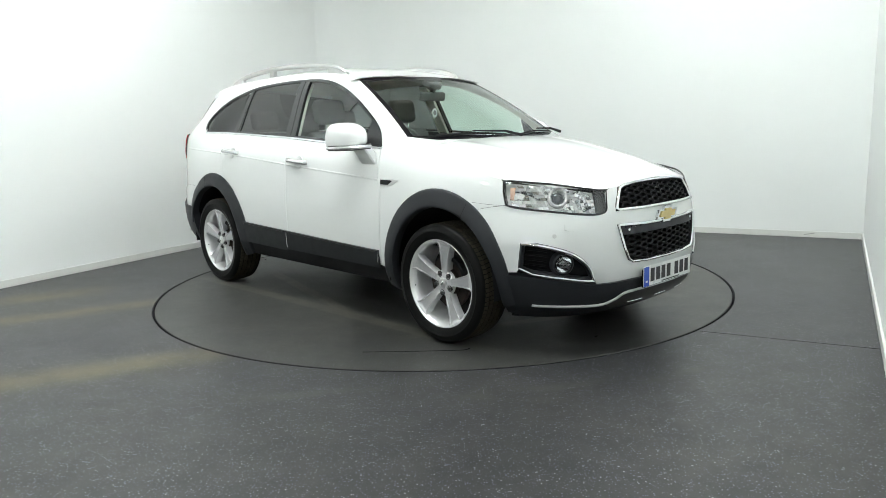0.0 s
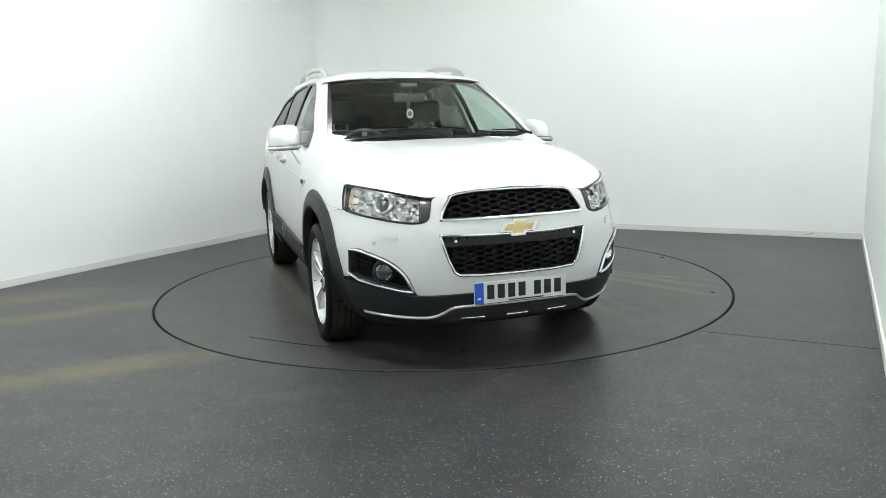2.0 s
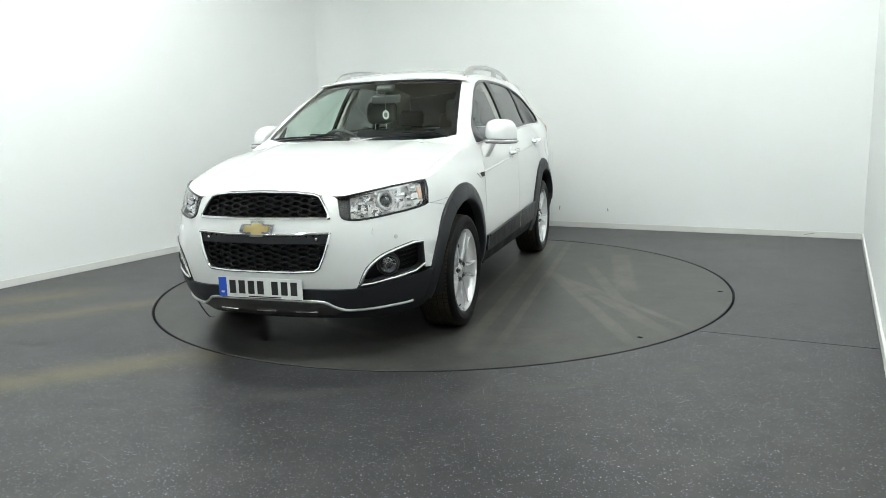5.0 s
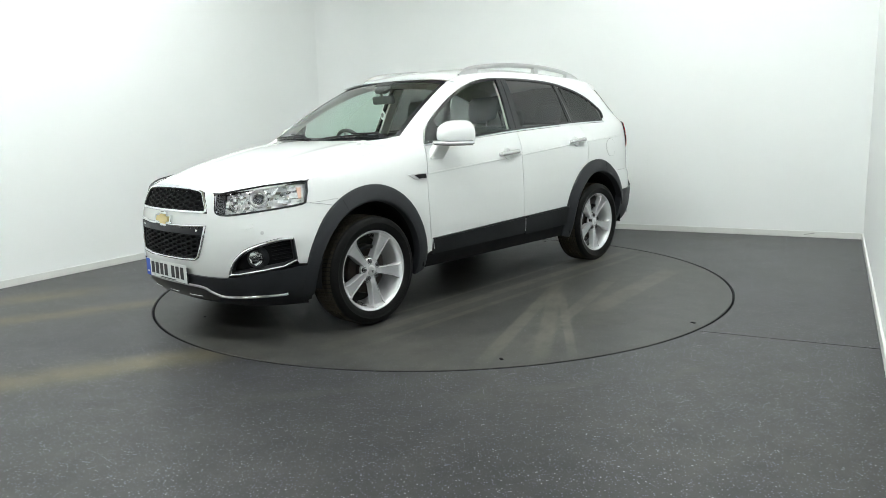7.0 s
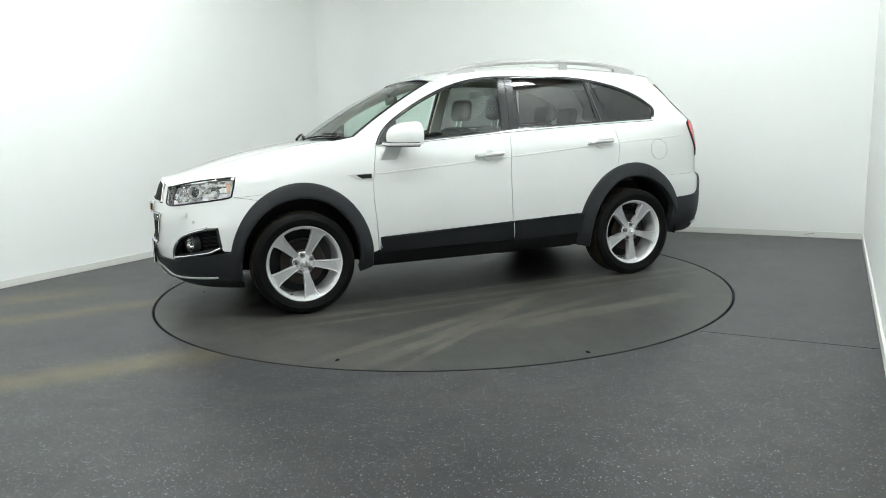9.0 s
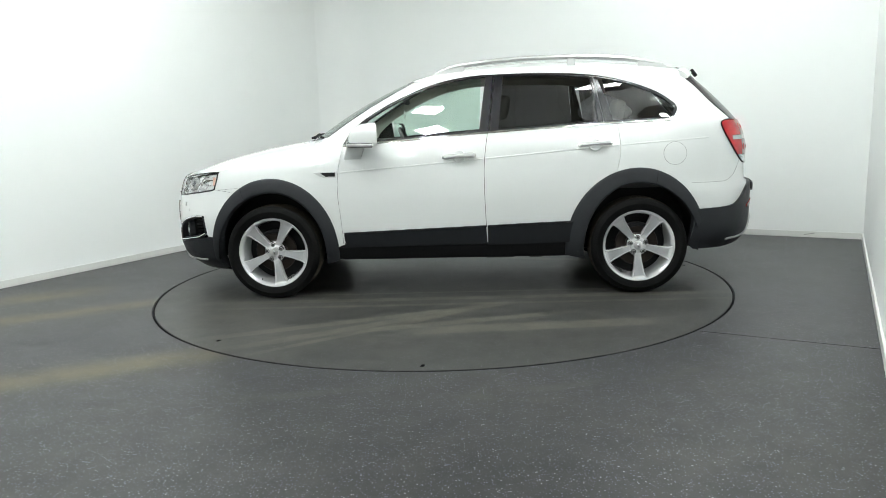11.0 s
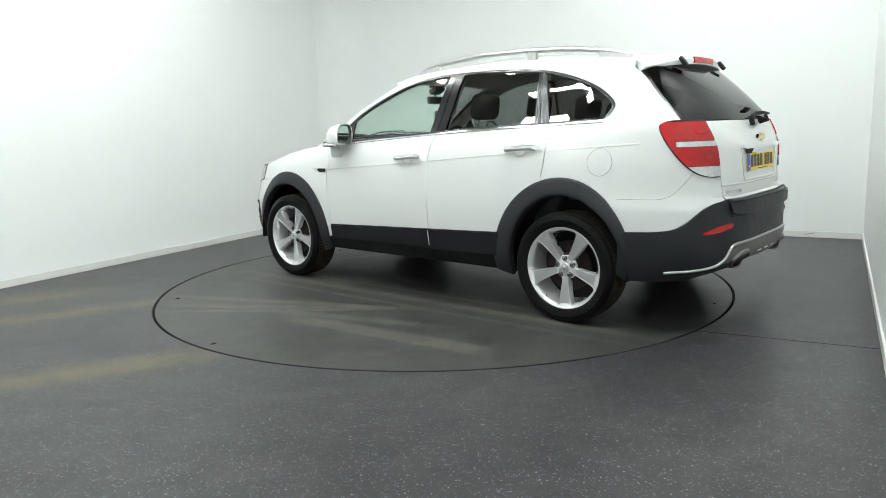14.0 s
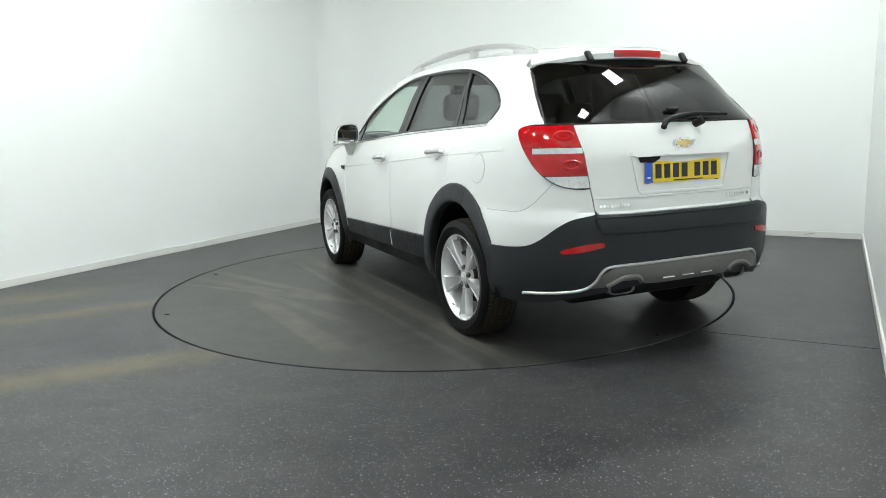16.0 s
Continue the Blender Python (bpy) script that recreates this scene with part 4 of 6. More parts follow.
# ---------------------------------------------------------------- wheels
def build_wheel(name, at, left, turn):
    """A wheel with five broad spokes; its outer face looks along +y before it is turned to its side."""
    wheel = new(name)
    wheel.parent = car
    wheel["label"] = "silver five-spoke alloy wheel with black tyre"
    wheel.matrix_basis = Matrix.Translation(at) @ Matrix.Rotation(0 if left else math.pi, 4, "Z") @ Matrix.Rotation(radians(turn), 4, "Y")
    bm = bmesh.new()
    lathe(bm, [(0.258, 0.096), (0.262, 0.106), (0.270, 0.111), (0.290, 0.117), (0.305, 0.1185), (0.308, 0.1200), (0.312, 0.1185), (0.330, 0.114), (0.342, 0.107), (0.349, 0.097),
               (0.349, -0.097), (0.330, -0.114), (0.30, -0.118), (0.262, -0.106), (0.258, -0.096)], 72)
    part("tyre", bm, RUBBER, wheel, "black rubber tyre")
    # tread blocks in five bands
    bm = bmesh.new()
    count = 84
    for band, (h0, h1) in enumerate(((-0.098, -0.062), (-0.056, -0.022), (-0.016, 0.016), (0.022, 0.056), (0.062, 0.098))):
        for k in range(count):
            a0 = 2 * math.pi * (k + 0.25 * band) / count
            a1 = a0 + 2 * math.pi / count * 0.80
            skew = 0.012 if band in (1, 3) else 0.0
            vs = []
            for r in (0.345, 0.3535):
                for a, h, sk in ((a0, h0, 0), (a1, h0, 0), (a1, h1, skew), (a0, h1, skew)):
                    rr = r - (0.006 if abs(h) > 0.09 else 0)
                    vs.append(bm.verts.new((rr * math.cos(a + sk), h, rr * math.sin(a + sk))))
            for q in ((4, 5, 6, 7), (0, 1, 5, 4), (1, 2, 6, 5), (2, 3, 7, 6), (3, 0, 4, 7)):
                bm.faces.new([vs[i] for i in q])
    bmesh.ops.recalc_face_normals(bm, faces=bm.faces)
    part("tread", bm, DUSTY, wheel, "dusty brown tyre tread", smooth=False)
    bm = bmesh.new()
    lathe(bm, [(0.262, 0.090), (0.2635, 0.102), (0.260, 0.1065), (0.2545, 0.1055), (0.251, 0.100), (0.246, 0.096), (0.240, 0.088), (0.234, 0.066)], 72)
    part("rim", bm, ALLOY, wheel, "silver alloy rim")
    bm = bmesh.new()
    lathe(bm, [(0.234, 0.066), (0.224, 0.010), (0.220, -0.080), (0.245, -0.100)], 72)
    part("barrel", bm, ALLOY, wheel, "silver inner rim barrel")
    for k in range(5):
        # raised edges round a recessed flat face, flaring into the rim
        stations = ((0.040, 0.024, 0.070, 0.0), (0.064, 0.022, 0.073, 0.0), (0.078, 0.0225, 0.076, 0.002), (0.100, 0.025, 0.080, 0.005), (0.140, 0.030, 0.086, 0.006),
                    (0.180, 0.036, 0.091, 0.006), (0.210, 0.042, 0.094, 0.006), (0.228, 0.049, 0.096, 0.005), (0.240, 0.060, 0.0975, 0.0015), (0.249, 0.080, 0.099, 0.0))
        turned = Matrix.Rotation(radians(72 * k), 4, "Y")
        bm = bmesh.new()
        rows = []
        for r, w, h, dip in stations:
            flare = 0.05 if r < 0.235 else 0.02
            rows.append([(r, h + dh, q * w) for q, dh in ((-1.0, -flare), (-1.0, -0.010), (-0.94, -0.002), (-0.90, 0.0), (-0.76, 0.0), (-0.72, -dip), (0.72, -dip), (0.76, 0.0), (0.90, 0.0), (0.94, -0.002), (1.0, -0.010), (1.0, -flare))])
        strip(bm, rows)
        bmesh.ops.recalc_face_normals(bm, faces=bm.faces)
        if sum(f.normal.y for f in bm.faces) < 0:
            bmesh.ops.reverse_faces(bm, faces=bm.faces)
        bmesh.ops.transform(bm, matrix=turned, verts=bm.verts)
        spoke = part("spoke", bm, ALLOY, wheel, angle=28)
        bm = bmesh.new()
        rows = [[(r, h - dip + 0.0008, q * w) for q in (-0.70, -0.35, 0.0, 0.35, 0.70)] for r, w, h, dip in stations[2:8]]
        strip(bm, rows)
        bmesh.ops.recalc_face_normals(bm, faces=bm.faces)
        if sum(f.normal.y for f in bm.faces) < 0:
            bmesh.ops.reverse_faces(bm, faces=bm.faces)
        bmesh.ops.transform(bm, matrix=turned, verts=bm.verts)
        part("spoke_face", bm, FACE, spoke)
    bm = bmesh.new()
    lathe(bm, [(0.0, 0.074), (0.045, 0.0745), (0.068, 0.071), (0.078, 0.062), (0.080, 0.02)], 40)
    part("hub", bm, ALLOY, wheel)
    bm = bmesh.new()
    lathe(bm, [(0.0, 0.084), (0.024, 0.083), (0.031, 0.080), (0.033, 0.070)], 32)
    part("centre_cap", bm, SILVER, wheel, "silver centre cap")
    bm = bmesh.new()
    box(bm, (0.034, 0.003, 0.009), (0, 0.085, 0), bevel=0.001)
    box(bm, (0.014, 0.0032, 0.016), (0, 0.085, 0), bevel=0.001)
    part("emblem", bm, CHROME, wheel)
    for k in range(5):
        a = radians(72 * k + 36)
        bm = bmesh.new()
        lathe(bm, [(0.0, 0.086), (0.008, 0.086), (0.0105, 0.083), (0.0105, 0.060)], 6)
        bmesh.ops.translate(bm, vec=(0.0575 * math.cos(a), 0, 0.0575 * math.sin(a)), verts=bm.verts)
        part("wheel_nut", bm, STEEL, wheel, smooth=False)
        bm = bmesh.new()
        lathe(bm, [(0.0135, 0.0745), (0.0175, 0.0748), (0.0178, 0.060)], 20)
        bmesh.ops.translate(bm, vec=(0.0575 * math.cos(a), 0, 0.0575 * math.sin(a)), verts=bm.verts)
        part("nut_seat", bm, MATT, wheel)
    bm = bmesh.new()
    lathe(bm, [(0.05, 0.05), (0.085, 0.045), (0.088, 0.022), (0.152, 0.022), (0.155, 0.016), (0.155, 0.0), (0.05, 0.0)], 48)
    part("brake_disc", bm, RUST, wheel, "rusty brake disc")
    bm = bmesh.new()
    for k in range(9):
        a = radians(150 + 7 * k)
        box(bm, (0.024, 0.075, 0.062), (0.15 * math.cos(a), 0.015, 0.15 * math.sin(a)), Matrix.Rotation(-a, 4, "Y"), bevel=0.006)
    part("brake_caliper", bm, MATT, wheel, "dark brake caliper")
    bm = bmesh.new()
    bmesh.ops.create_circle(bm, cap_ends=True, segments=40, radius=0.235, matrix=Matrix.Translation((0, -0.06, 0)) @ Matrix.Rotation(math.pi / 2, 4, "X"))
    part("wheel_back", bm, MATT, wheel)
    bm = bmesh.new()
    tube(bm, [(0.236 * math.cos(0.62), 0.085, 0.236 * math.sin(0.62)), (0.222 * math.cos(0.62), 0.098, 0.222 * math.sin(0.62))], 0.004, 6)
    part("valve", bm, MATT, wheel)
    return wheel


WHEEL_Z = 0.3535
build_wheel("wheel", (1.3535, 0.785, WHEEL_Z), True, 99)
build_wheel("wheel", (-1.3535, 0.785, WHEEL_Z), True, 92.5)
build_wheel("wheel", (1.3535, -0.785, WHEEL_Z), False, 45.5)
build_wheel("wheel", (-1.3535, -0.785, WHEEL_Z), False, 51)


def build_under():
    for x0 in (1.335, -1.345):
        for right in (False, True):
            bm = bmesh.new()
            rows = []
            for k in range(33):
                a = math.pi * (-0.03 + 1.06 * k / 32)
                rows.append([(x0 + 0.437 * math.cos(a), y, 0.355 + 0.470 * math.sin(a)) for y in (0.885, 0.80, 0.55)])
            vv = strip(bm, rows)
            back = [row[2] for row in vv]
            bm.faces.new(back)
            bmesh.ops.recalc_face_normals(bm, faces=bm.faces)
            if right:
                mirrored(bm)
            part("wheel_well", bm, MATT, car, "matt black wheel well lining")
    bm = bmesh.new()
    box(bm, (1.76, 1.50, 0.20), (0.0, 0, 0.36), bevel=0.03)
    box(bm, (4.0, 1.10, 0.16), (-0.02, 0, 0.36), bevel=0.03)
    box(bm, (0.95, 1.0, 0.42), (1.62, 0, 0.56), bevel=0.03)
    box(bm, (0.85, 1.0, 0.30), (-1.75, 0, 0.56), bevel=0.03)
    part("underbody", bm, MATT, car, "black underbody")
    for x, y, z, sx, sy, sz in ((0.3, 0.62, 0.262, 0.05, 0.03, 0.02), (-0.35, 0.60, 0.258, 0.22, 0.12, 0.03), (-0.62, 0.66, 0.262, 0.10, 0.05, 0.03), (0.72, 0.66, 0.268, 0.06, 0.04, 0.02)):
        bm = bmesh.new()
        box(bm, (sx, sy, sz), (x, y, z), bevel=0.006)
        part("underbody_bracket", bm, STEEL, car)
    for y in (0.40, -0.375):
        bm = bmesh.new()
        rows = []
        for x, g in ((-2.01, 0.9), (-2.21, 1.08), (-2.262, 1.10), (-2.262, 0.98), (-2.12, 0.9)):
            rows.append([(x + (0.018 if math.sin(a) > 0 else 0) * 0, y + 0.074 * g * math.copysign(abs(math.cos(a)) ** 0.55, math.cos(a)),
                          0.413 + 0.036 * g * math.copysign(abs(math.sin(a)) ** 0.55, math.sin(a))) for a in np.linspace(0, 2 * math.pi, 40, endpoint=False)])
        vv = strip(bm, rows, closed_u=True)
        bmesh.ops.recalc_face_normals(bm, faces=bm.faces)
        exhaust = part("exhaust_tip", bm, SKID, car, "satin grey oblong exhaust tip")
        # black plug stands in for the darkness inside the hollow tip
        bm = bmesh.new()
        box(bm, (0.01, 0.142, 0.070), (-2.246, y, 0.413), bevel=0.003)
        part("bore_shade", bm, MATT, exhaust)
    bm = bmesh.new()
    tube(bm, spline([(-2.05, 0.40, 0.40), (-1.95, 0.38, 0.36), (-1.85, 0.2, 0.33), (-1.8, 0, 0.33), (-1.85, -0.2, 0.33), (-1.95, -0.38, 0.36), (-2.05, -0.40, 0.40)]), 0.03, 10)
    part("exhaust_pipe", bm, STEEL, car)


build_under()


# ---------------------------------------------------------------- glass
def build_glass():
    low = lambda x0, x1, n=14: [(x, belt(x) + 0.006) for x in np.linspace(x0, x1, n)]
    top = lambda x0, x1: [X(x, z - 0.004) for x, z in GLASS_TOP if x1 <= x <= x0 and z > 1.30]
    panes = [
        ("front_window", low(-0.205, 0.60) + top(0.60, -0.262)[0:], CLEAR, "clear green-tinted side glass"),
        ("rear_window", low(-1.075, -0.345) + top(-0.385, -1.035), TINT, "dark tinted side glass"),
        ("quarter_window", [X(x, belt(x) + 0.006) for x in np.linspace(-1.575, -1.18, 10)] + [X(x, z) for x, z in GLASS_TOP if x < -1.075 and z > 1.275], TINT, "dark tinted side glass"),
    ]
    for name, poly, mat, label in panes:
        for right in (False, True):
            bm = bmesh.new()
            sheet(bm, poly, -0.007, 0.0, 0.05)
            if right:
                mirrored(bm)
            ob = part(name, bm, mat, car, label)
            ob.visible_shadow = False
    sail = [(0.605, belt(0.605)), (0.79, 1.138)] + [(x, z - 0.003) for x, z in GLASS_TOP if x > 0.605]
    pair("mirror_sail", sail, TRIM, "gloss black mirror corner", lift=-0.003, thick=0.01)
    pair("middle_pillar", [(-0.205, belt(-0.2)), (-0.262, 1.612), (-0.318, 1.614), (-0.268, belt(-0.27))], TRIM, "gloss black pillar trim", lift=0.001, thick=0.02)
    pair("middle_pillar", [(-0.274, belt(-0.27)), (-0.324, 1.614), (-0.385, 1.614), (-0.345, belt(-0.345))], TRIM, "gloss black pillar trim", lift=0.001, thick=0.02)
    pair("rear_pillar", [X(-1.075, belt(-1.07)), X(-1.03, 1.590), X(-1.078, 1.582), X(-1.185, belt(-1.18))], TRIM, "gloss black pillar trim", lift=-0.002, thick=0.02)
    # thin paler line painted in for the reflection on the rear pillar
    bars("pillar_reflection", [X(-1.112, belt(-1.11) + 0.01), X(-1.08, 1.42), X(-1.052, 1.575)], 0.003, JOINT, lift=0.001)
    pair("pillar_lining", [(-0.222, belt(-0.22)), (-0.278, 1.610), (-0.372, 1.610), (-0.330, belt(-0.33))], LINING, "pale grey cabin lining", lift=-0.03, thick=0.02)
    edge = [X(x, z) for x, z in GLASS_TOP if not (x < -1.55 and z < 1.275)]
    bars("window_seal", edge, 0.014, TRIM, None, "black rubber window seal", lift=-0.004, flat=0.6)
    bars("window_seal", [X(x, belt(x) + 0.008) for x in np.linspace(0.79, -1.58, 50)], 0.010, TRIM, None, "black rubber window seal", lift=-0.004, flat=0.6)
    bars("belt_trim", [X(x, belt(x) - 0.006) for x in np.linspace(0.80, -1.585, 50)], 0.0085, CHROME, None, "polished trim below the side windows", lift=0.002, flat=0.6)
    # windscreen
    bm = bmesh.new()
    sheet(bm, [(-0.955, 0.05), (0.955, 0.05), (0.955, 0.95), (0.5, 0.962), (0.18, 0.962), (0.14, 0.90), (-0.14, 0.90), (-0.18, 0.962), (-0.5, 0.962), (-0.955, 0.95)], 0.002, 0.0, 0.07, windscreen, windscreen_normal)
    ob = part("windscreen", bm, CLEAR, car, "clear green-tinted windscreen")
    ob.visible_shadow = False
    frit = [[(-1.0, 0.0), (1.0, 0.0), (1.0, 0.05), (-1.0, 0.05)], [(0.955, 0.05), (1.0, 0.05), (1.0, 1.0), (0.955, 1.0)], [(-1.0, 0.05), (-0.955, 0.05), (-0.955, 1.0), (-1.0, 1.0)],
            [(-0.955, 0.95), (-0.5, 0.962), (-0.18, 0.962), (-0.14, 0.90), (0.14, 0.90), (0.18, 0.962), (0.5, 0.962), (0.955, 0.95), (0.955, 1.0), (-0.955, 1.0)]]
    for poly in frit:
        bm = bmesh.new()
        sheet(bm, poly, 0.003, 0.006, 0.05, windscreen, windscreen_normal)
        part("windscreen_border", bm, TRIM, car, "black windscreen border")
    # scuttle and wipers
    bm = bmesh.new()
    rows = []
    for j in range(25):
        u = -1 + 2 * j / 24
        p = windscreen(u, 0.0)
        rows.append([(p.x - 0.02, p.y * 0.91, p.z + 0.004), (p.x + 0.030 * (1 - 0.6 * u * u), p.y * 0.91, p.z + 0.003), (p.x + 0.034 * (1 - 0.6 * u * u), p.y * 0.93, p.z - 0.03)])
    strip(bm, rows)
    bmesh.ops.recalc_face_normals(bm, faces=bm.faces)
    part("scuttle", bm, MATT, car, "black plastic scuttle")
    for y0, y1 in ((-0.62, 0.02), (0.10, 0.66)):
        bm = bmesh.new()
        pts = []
        for k in range(9):
            u = (y0 + (y1 - y0) * k / 8) / 0.72
            v = 0.022 + 0.03 * math.sin(math.pi * k / 8)
            pts.append(windscreen(u, v) + windscreen_normal(u, v) * 0.014)
        tube(bm, pts, [0.004] + [0.0065] * 7 + [0.004], 6)
        wiper = part("wiper", bm, MATT, car, "black windscreen wiper")
        bm = bmesh.new()
        hinge = Vector((pts[-1].x + 0.06, pts[-1].y + 0.03, pts[-1].z - 0.004))
        tube(bm, [hinge, pts[-2] + Vector((0.02, 0, 0.02)), pts[4] + Vector((0, 0, 0.016))], [0.011, 0.008, 0.005], 6)
        part("wiper_arm", bm, MATT, wiper)
    # rear window
    back = [Rr(0.714, 1.252), Rr(0.702, 1.30), Rr(0.670, 1.40), Rr(0.636, 1.50), Rr(0.620, 1.545), Rr(0.59, 1.562), Rr(0.5, 1.585), Rr(0.25, 1.597), Rr(0.0, 1.60)]
    back += [(-2 * SMAX - s, z) for s, z in back[-2::-1]]
    back += [Rr(y, 1.248) for y in (-0.6, -0.3, 0.0, 0.3, 0.6)]
    bm = bmesh.new()
    sheet(bm, back, 0.002, 0.0, 0.045)
    ob = part("back_window", bm, BACKTINT, car, "black tinted rear window")
    bars("back_window_edge", back + [back[0]], 0.008, TRIM, None, "", lift=0.0, sides=(False,), flat=0.6)
    for y in (0.33, -0.33):
        bm = bmesh.new()
        box(bm, (0.066, 0.036, 0.026), (-1.870, y, 1.606), Matrix.Rotation(radians(-52), 4, "Y"), bevel=0.008)
        part("spoiler_stay", bm, MATT, car, "black plastic spoiler stay")
    bm = bmesh.new()
    at = body(*Rr(0.0, 1.30)) + normal(*Rr(0.0, 1.30)) * 0.012
    box(bm, (0.02, 0.075, 0.03), at, Matrix.Rotation(radians(-38), 4, "Y"), bevel=0.006)
    part("glass_catch", bm, MATT, car)
    bm = bmesh.new()
    line = [(-0.36, 1.262), (-0.2, 1.268), (-0.05, 1.262), (0.08, 1.238), (0.12, 1.205)]
    pts = [body(*Rr(y, z)) + normal(*Rr(y, z)) * 0.028 for y, z in spline(line, 4)]
    tube(bm, pts, [0.007 + 0.009 * min(1, k / 10) for k in range(len(pts))], 8)
    wiper = part("rear_wiper", bm, MATT, car, "black rear wiper arm")
    bm = bmesh.new()
    p = body(*Rr(-0.13, 1.232))
    tube(bm, [p, p + Vector((-0.05, 0, 0.012)), p + Vector((-0.045, 0.02, 0.035))], [0.022, 0.018, 0.012], 10)
    part("wiper_pivot", bm, MATT, wiper)


build_glass()


# ---------------------------------------------------------------- lamps, grilles, badges
def comb(bm, y0, y1, z0, z1, cell_w, cell_h, lift, inside):
    """A honeycomb of flattened six-sided cells across the nose."""
    rows = int((z1 - z0) / cell_h * 2) + 3
    cols = int((y1 - y0) / cell_w) + 2
    for r in range(rows):
        z = z0 + (r - 1) * cell_h / 2
        odd = (r % 2) * cell_w / 2
        for c in range(cols):
            y = y0 + c * cell_w + odd
            a, w, b = cell_w * 0.15, cell_w * 0.35, cell_h * 0.5
            for p, q in (((y - a, z + b), (y + a, z + b)), ((y + a, z + b), (y + w, z)), ((y - a, z + b), (y - w, z))):
                if not (inside(*p) and inside(*q)):
                    continue
                s0, s1 = Y(*p), Y(*q)
                A, B = body(*s0) + normal(*s0) * lift, body(*s1) + normal(*s1) * lift
                d = (B - A).normalized()
                side = d.cross(Vector((1, 0, 0))).normalized() * 0.0046
                deep = Vector((-0.022, 0, 0))
                vs = [bm.verts.new(w) for w in (A - side + deep, A - side, A + side, A + side + deep, B - side + deep, B - side, B + side, B + side + deep)]
                for f in ((0, 1, 5, 4), (1, 2, 6, 5), (2, 3, 7, 6)):
                    bm.faces.new([vs[i] for i in f])
    bmesh.ops.recalc_face_normals(bm, faces=bm.faces)


def symmetric(line):
    """A closed outline on the nose from its left half (from the middle, round the left, back to the middle)."""
    return line + [(2 * SMAX - s, z) for s, z in line[-2:0:-1]]


def build_nose():
    upper = [Y(0.0, 0.926), Y(0.2, 0.922), Y(0.30, 0.912), Y(0.335, 0.900), Y(0.365, 0.860), Y(0.390, 0.815), Y(0.395, 0.795), Y(0.385, 0.789), Y(0.2, 0.789), Y(0.0, 0.789)]
    lower = [Y(0.0, 0.704), Y(0.2, 0.706), Y(0.40, 0.712), Y(0.405, 0.705), Y(0.392, 0.65), Y(0.372, 0.585), Y(0.345, 0.525), Y(0.32, 0.508), Y(0.2, 0.502), Y(0.0, 0.501)]
    for name, half, z0, z1, wide in (("upper_grille", upper, 0.795, 0.915, lambda z: 0.388 - (z - 0.80) * 0.5), ("lower_grille", lower, 0.512, 0.665, lambda z: 0.33 + (z - 0.51) * 0.40)):
        full = symmetric(half)
        bm = bmesh.new()
        sheet(bm, full, -0.05, 0.0, 0.05)
        grille = part(name, bm, MATT, car, "matt black honeycomb grille")
        bm = bmesh.new()
        comb(bm, -0.42, 0.42, z0, z1, 0.104, 0.0290, -0.004, lambda y, z: abs(y) < wide(z) - 0.004 and z0 - 0.004 < z < z1 + 0.004)
        part("mesh", bm, MATT, grille, "black honeycomb", smooth=False)
        bm = bmesh.new()
        skin_bar(bm, full + [full[0]], 0.0085, 0.006, 8, 0.9)
        part("surround", bm, CHROME, grille, "polished grille surround")
        bm = bmesh.new()
        skin_bar(bm, full + [full[0]], 0.010, -0.014, 8, 1.8)
        part("inner_edge", bm, MATT, grille)
        if name == "lower_grille":
            bm = bmesh.new()
            band = symmetric([Y(0.0, 0.700), Y(0.2, 0.702), Y(0.395, 0.706), Y(0.382, 0.655), Y(0.2, 0.655), Y(0.0, 0.655)])
            sheet(bm, band, 0.0, 0.03, 0.04)
            part("crossbar", bm, CLAD, grille, "dark grey crossbar")
            for y in (0.335, -0.335):
                bm = bmesh.new()
                lathe(bm, [(0, 0.004), (0.008, 0.003), (0.009, -0.002)], 16, axis="x")
                bmesh.ops.translate(bm, vec=body(*Y(y, 0.682)) + Vector((0.002, 0, 0)), verts=bm.verts)
                part("sensor", bm, CHROME, grille)
    # bow-tie badge
    for name, front in (("badge", True), ("rear_badge", False)):
        k = 1 if front else -1
        zc, size = (0.737, 1.0) if front else (1.135, 0.66)
        s0 = by_y(0, zc, front)
        at = body(*s0) + Vector((0.012 * k, 0, 0))
        shape = [(-0.110, -0.010), (-0.088, 0.026), (-0.034, 0.026), (-0.034, 0.044), (0.046, 0.044), (0.046, 0.026), (0.110, 0.026), (0.088, -0.022), (0.034, -0.022), (0.034, -0.044), (-0.046, -0.044), (-0.046, -0.022), (-0.104, -0.022)]
        for grow, depth, mat, label in ((1.0, 0.016, CHROME, "polished badge rim"), (0.74, 0.022, GOLD, "gold badge face")):
            bm = bmesh.new()
            lowr = [bm.verts.new((at.x - 0.01 * k, at.y + y * size * (grow if grow < 1 else 1) * k, at.z + z * size * (0.68 if grow < 1 else 1))) for y, z in shape]
            f = bm.faces.new(lowr)
            res = bmesh.ops.extrude_face_region(bm, geom=[f])
            vs = [v for v in res["geom"] if isinstance(v, bmesh.types.BMVert)]
            bmesh.ops.translate(bm, vec=(depth * k, 0, 0), verts=vs)
            bmesh.ops.recalc_face_normals(bm, faces=bm.faces)
            if grow == 1.0:
                bad = part(name, bm, mat, car, "bow-tie shaped badge", smooth=False)
            else:
                part("badge_face", bm, mat, bad, label, smooth=False)
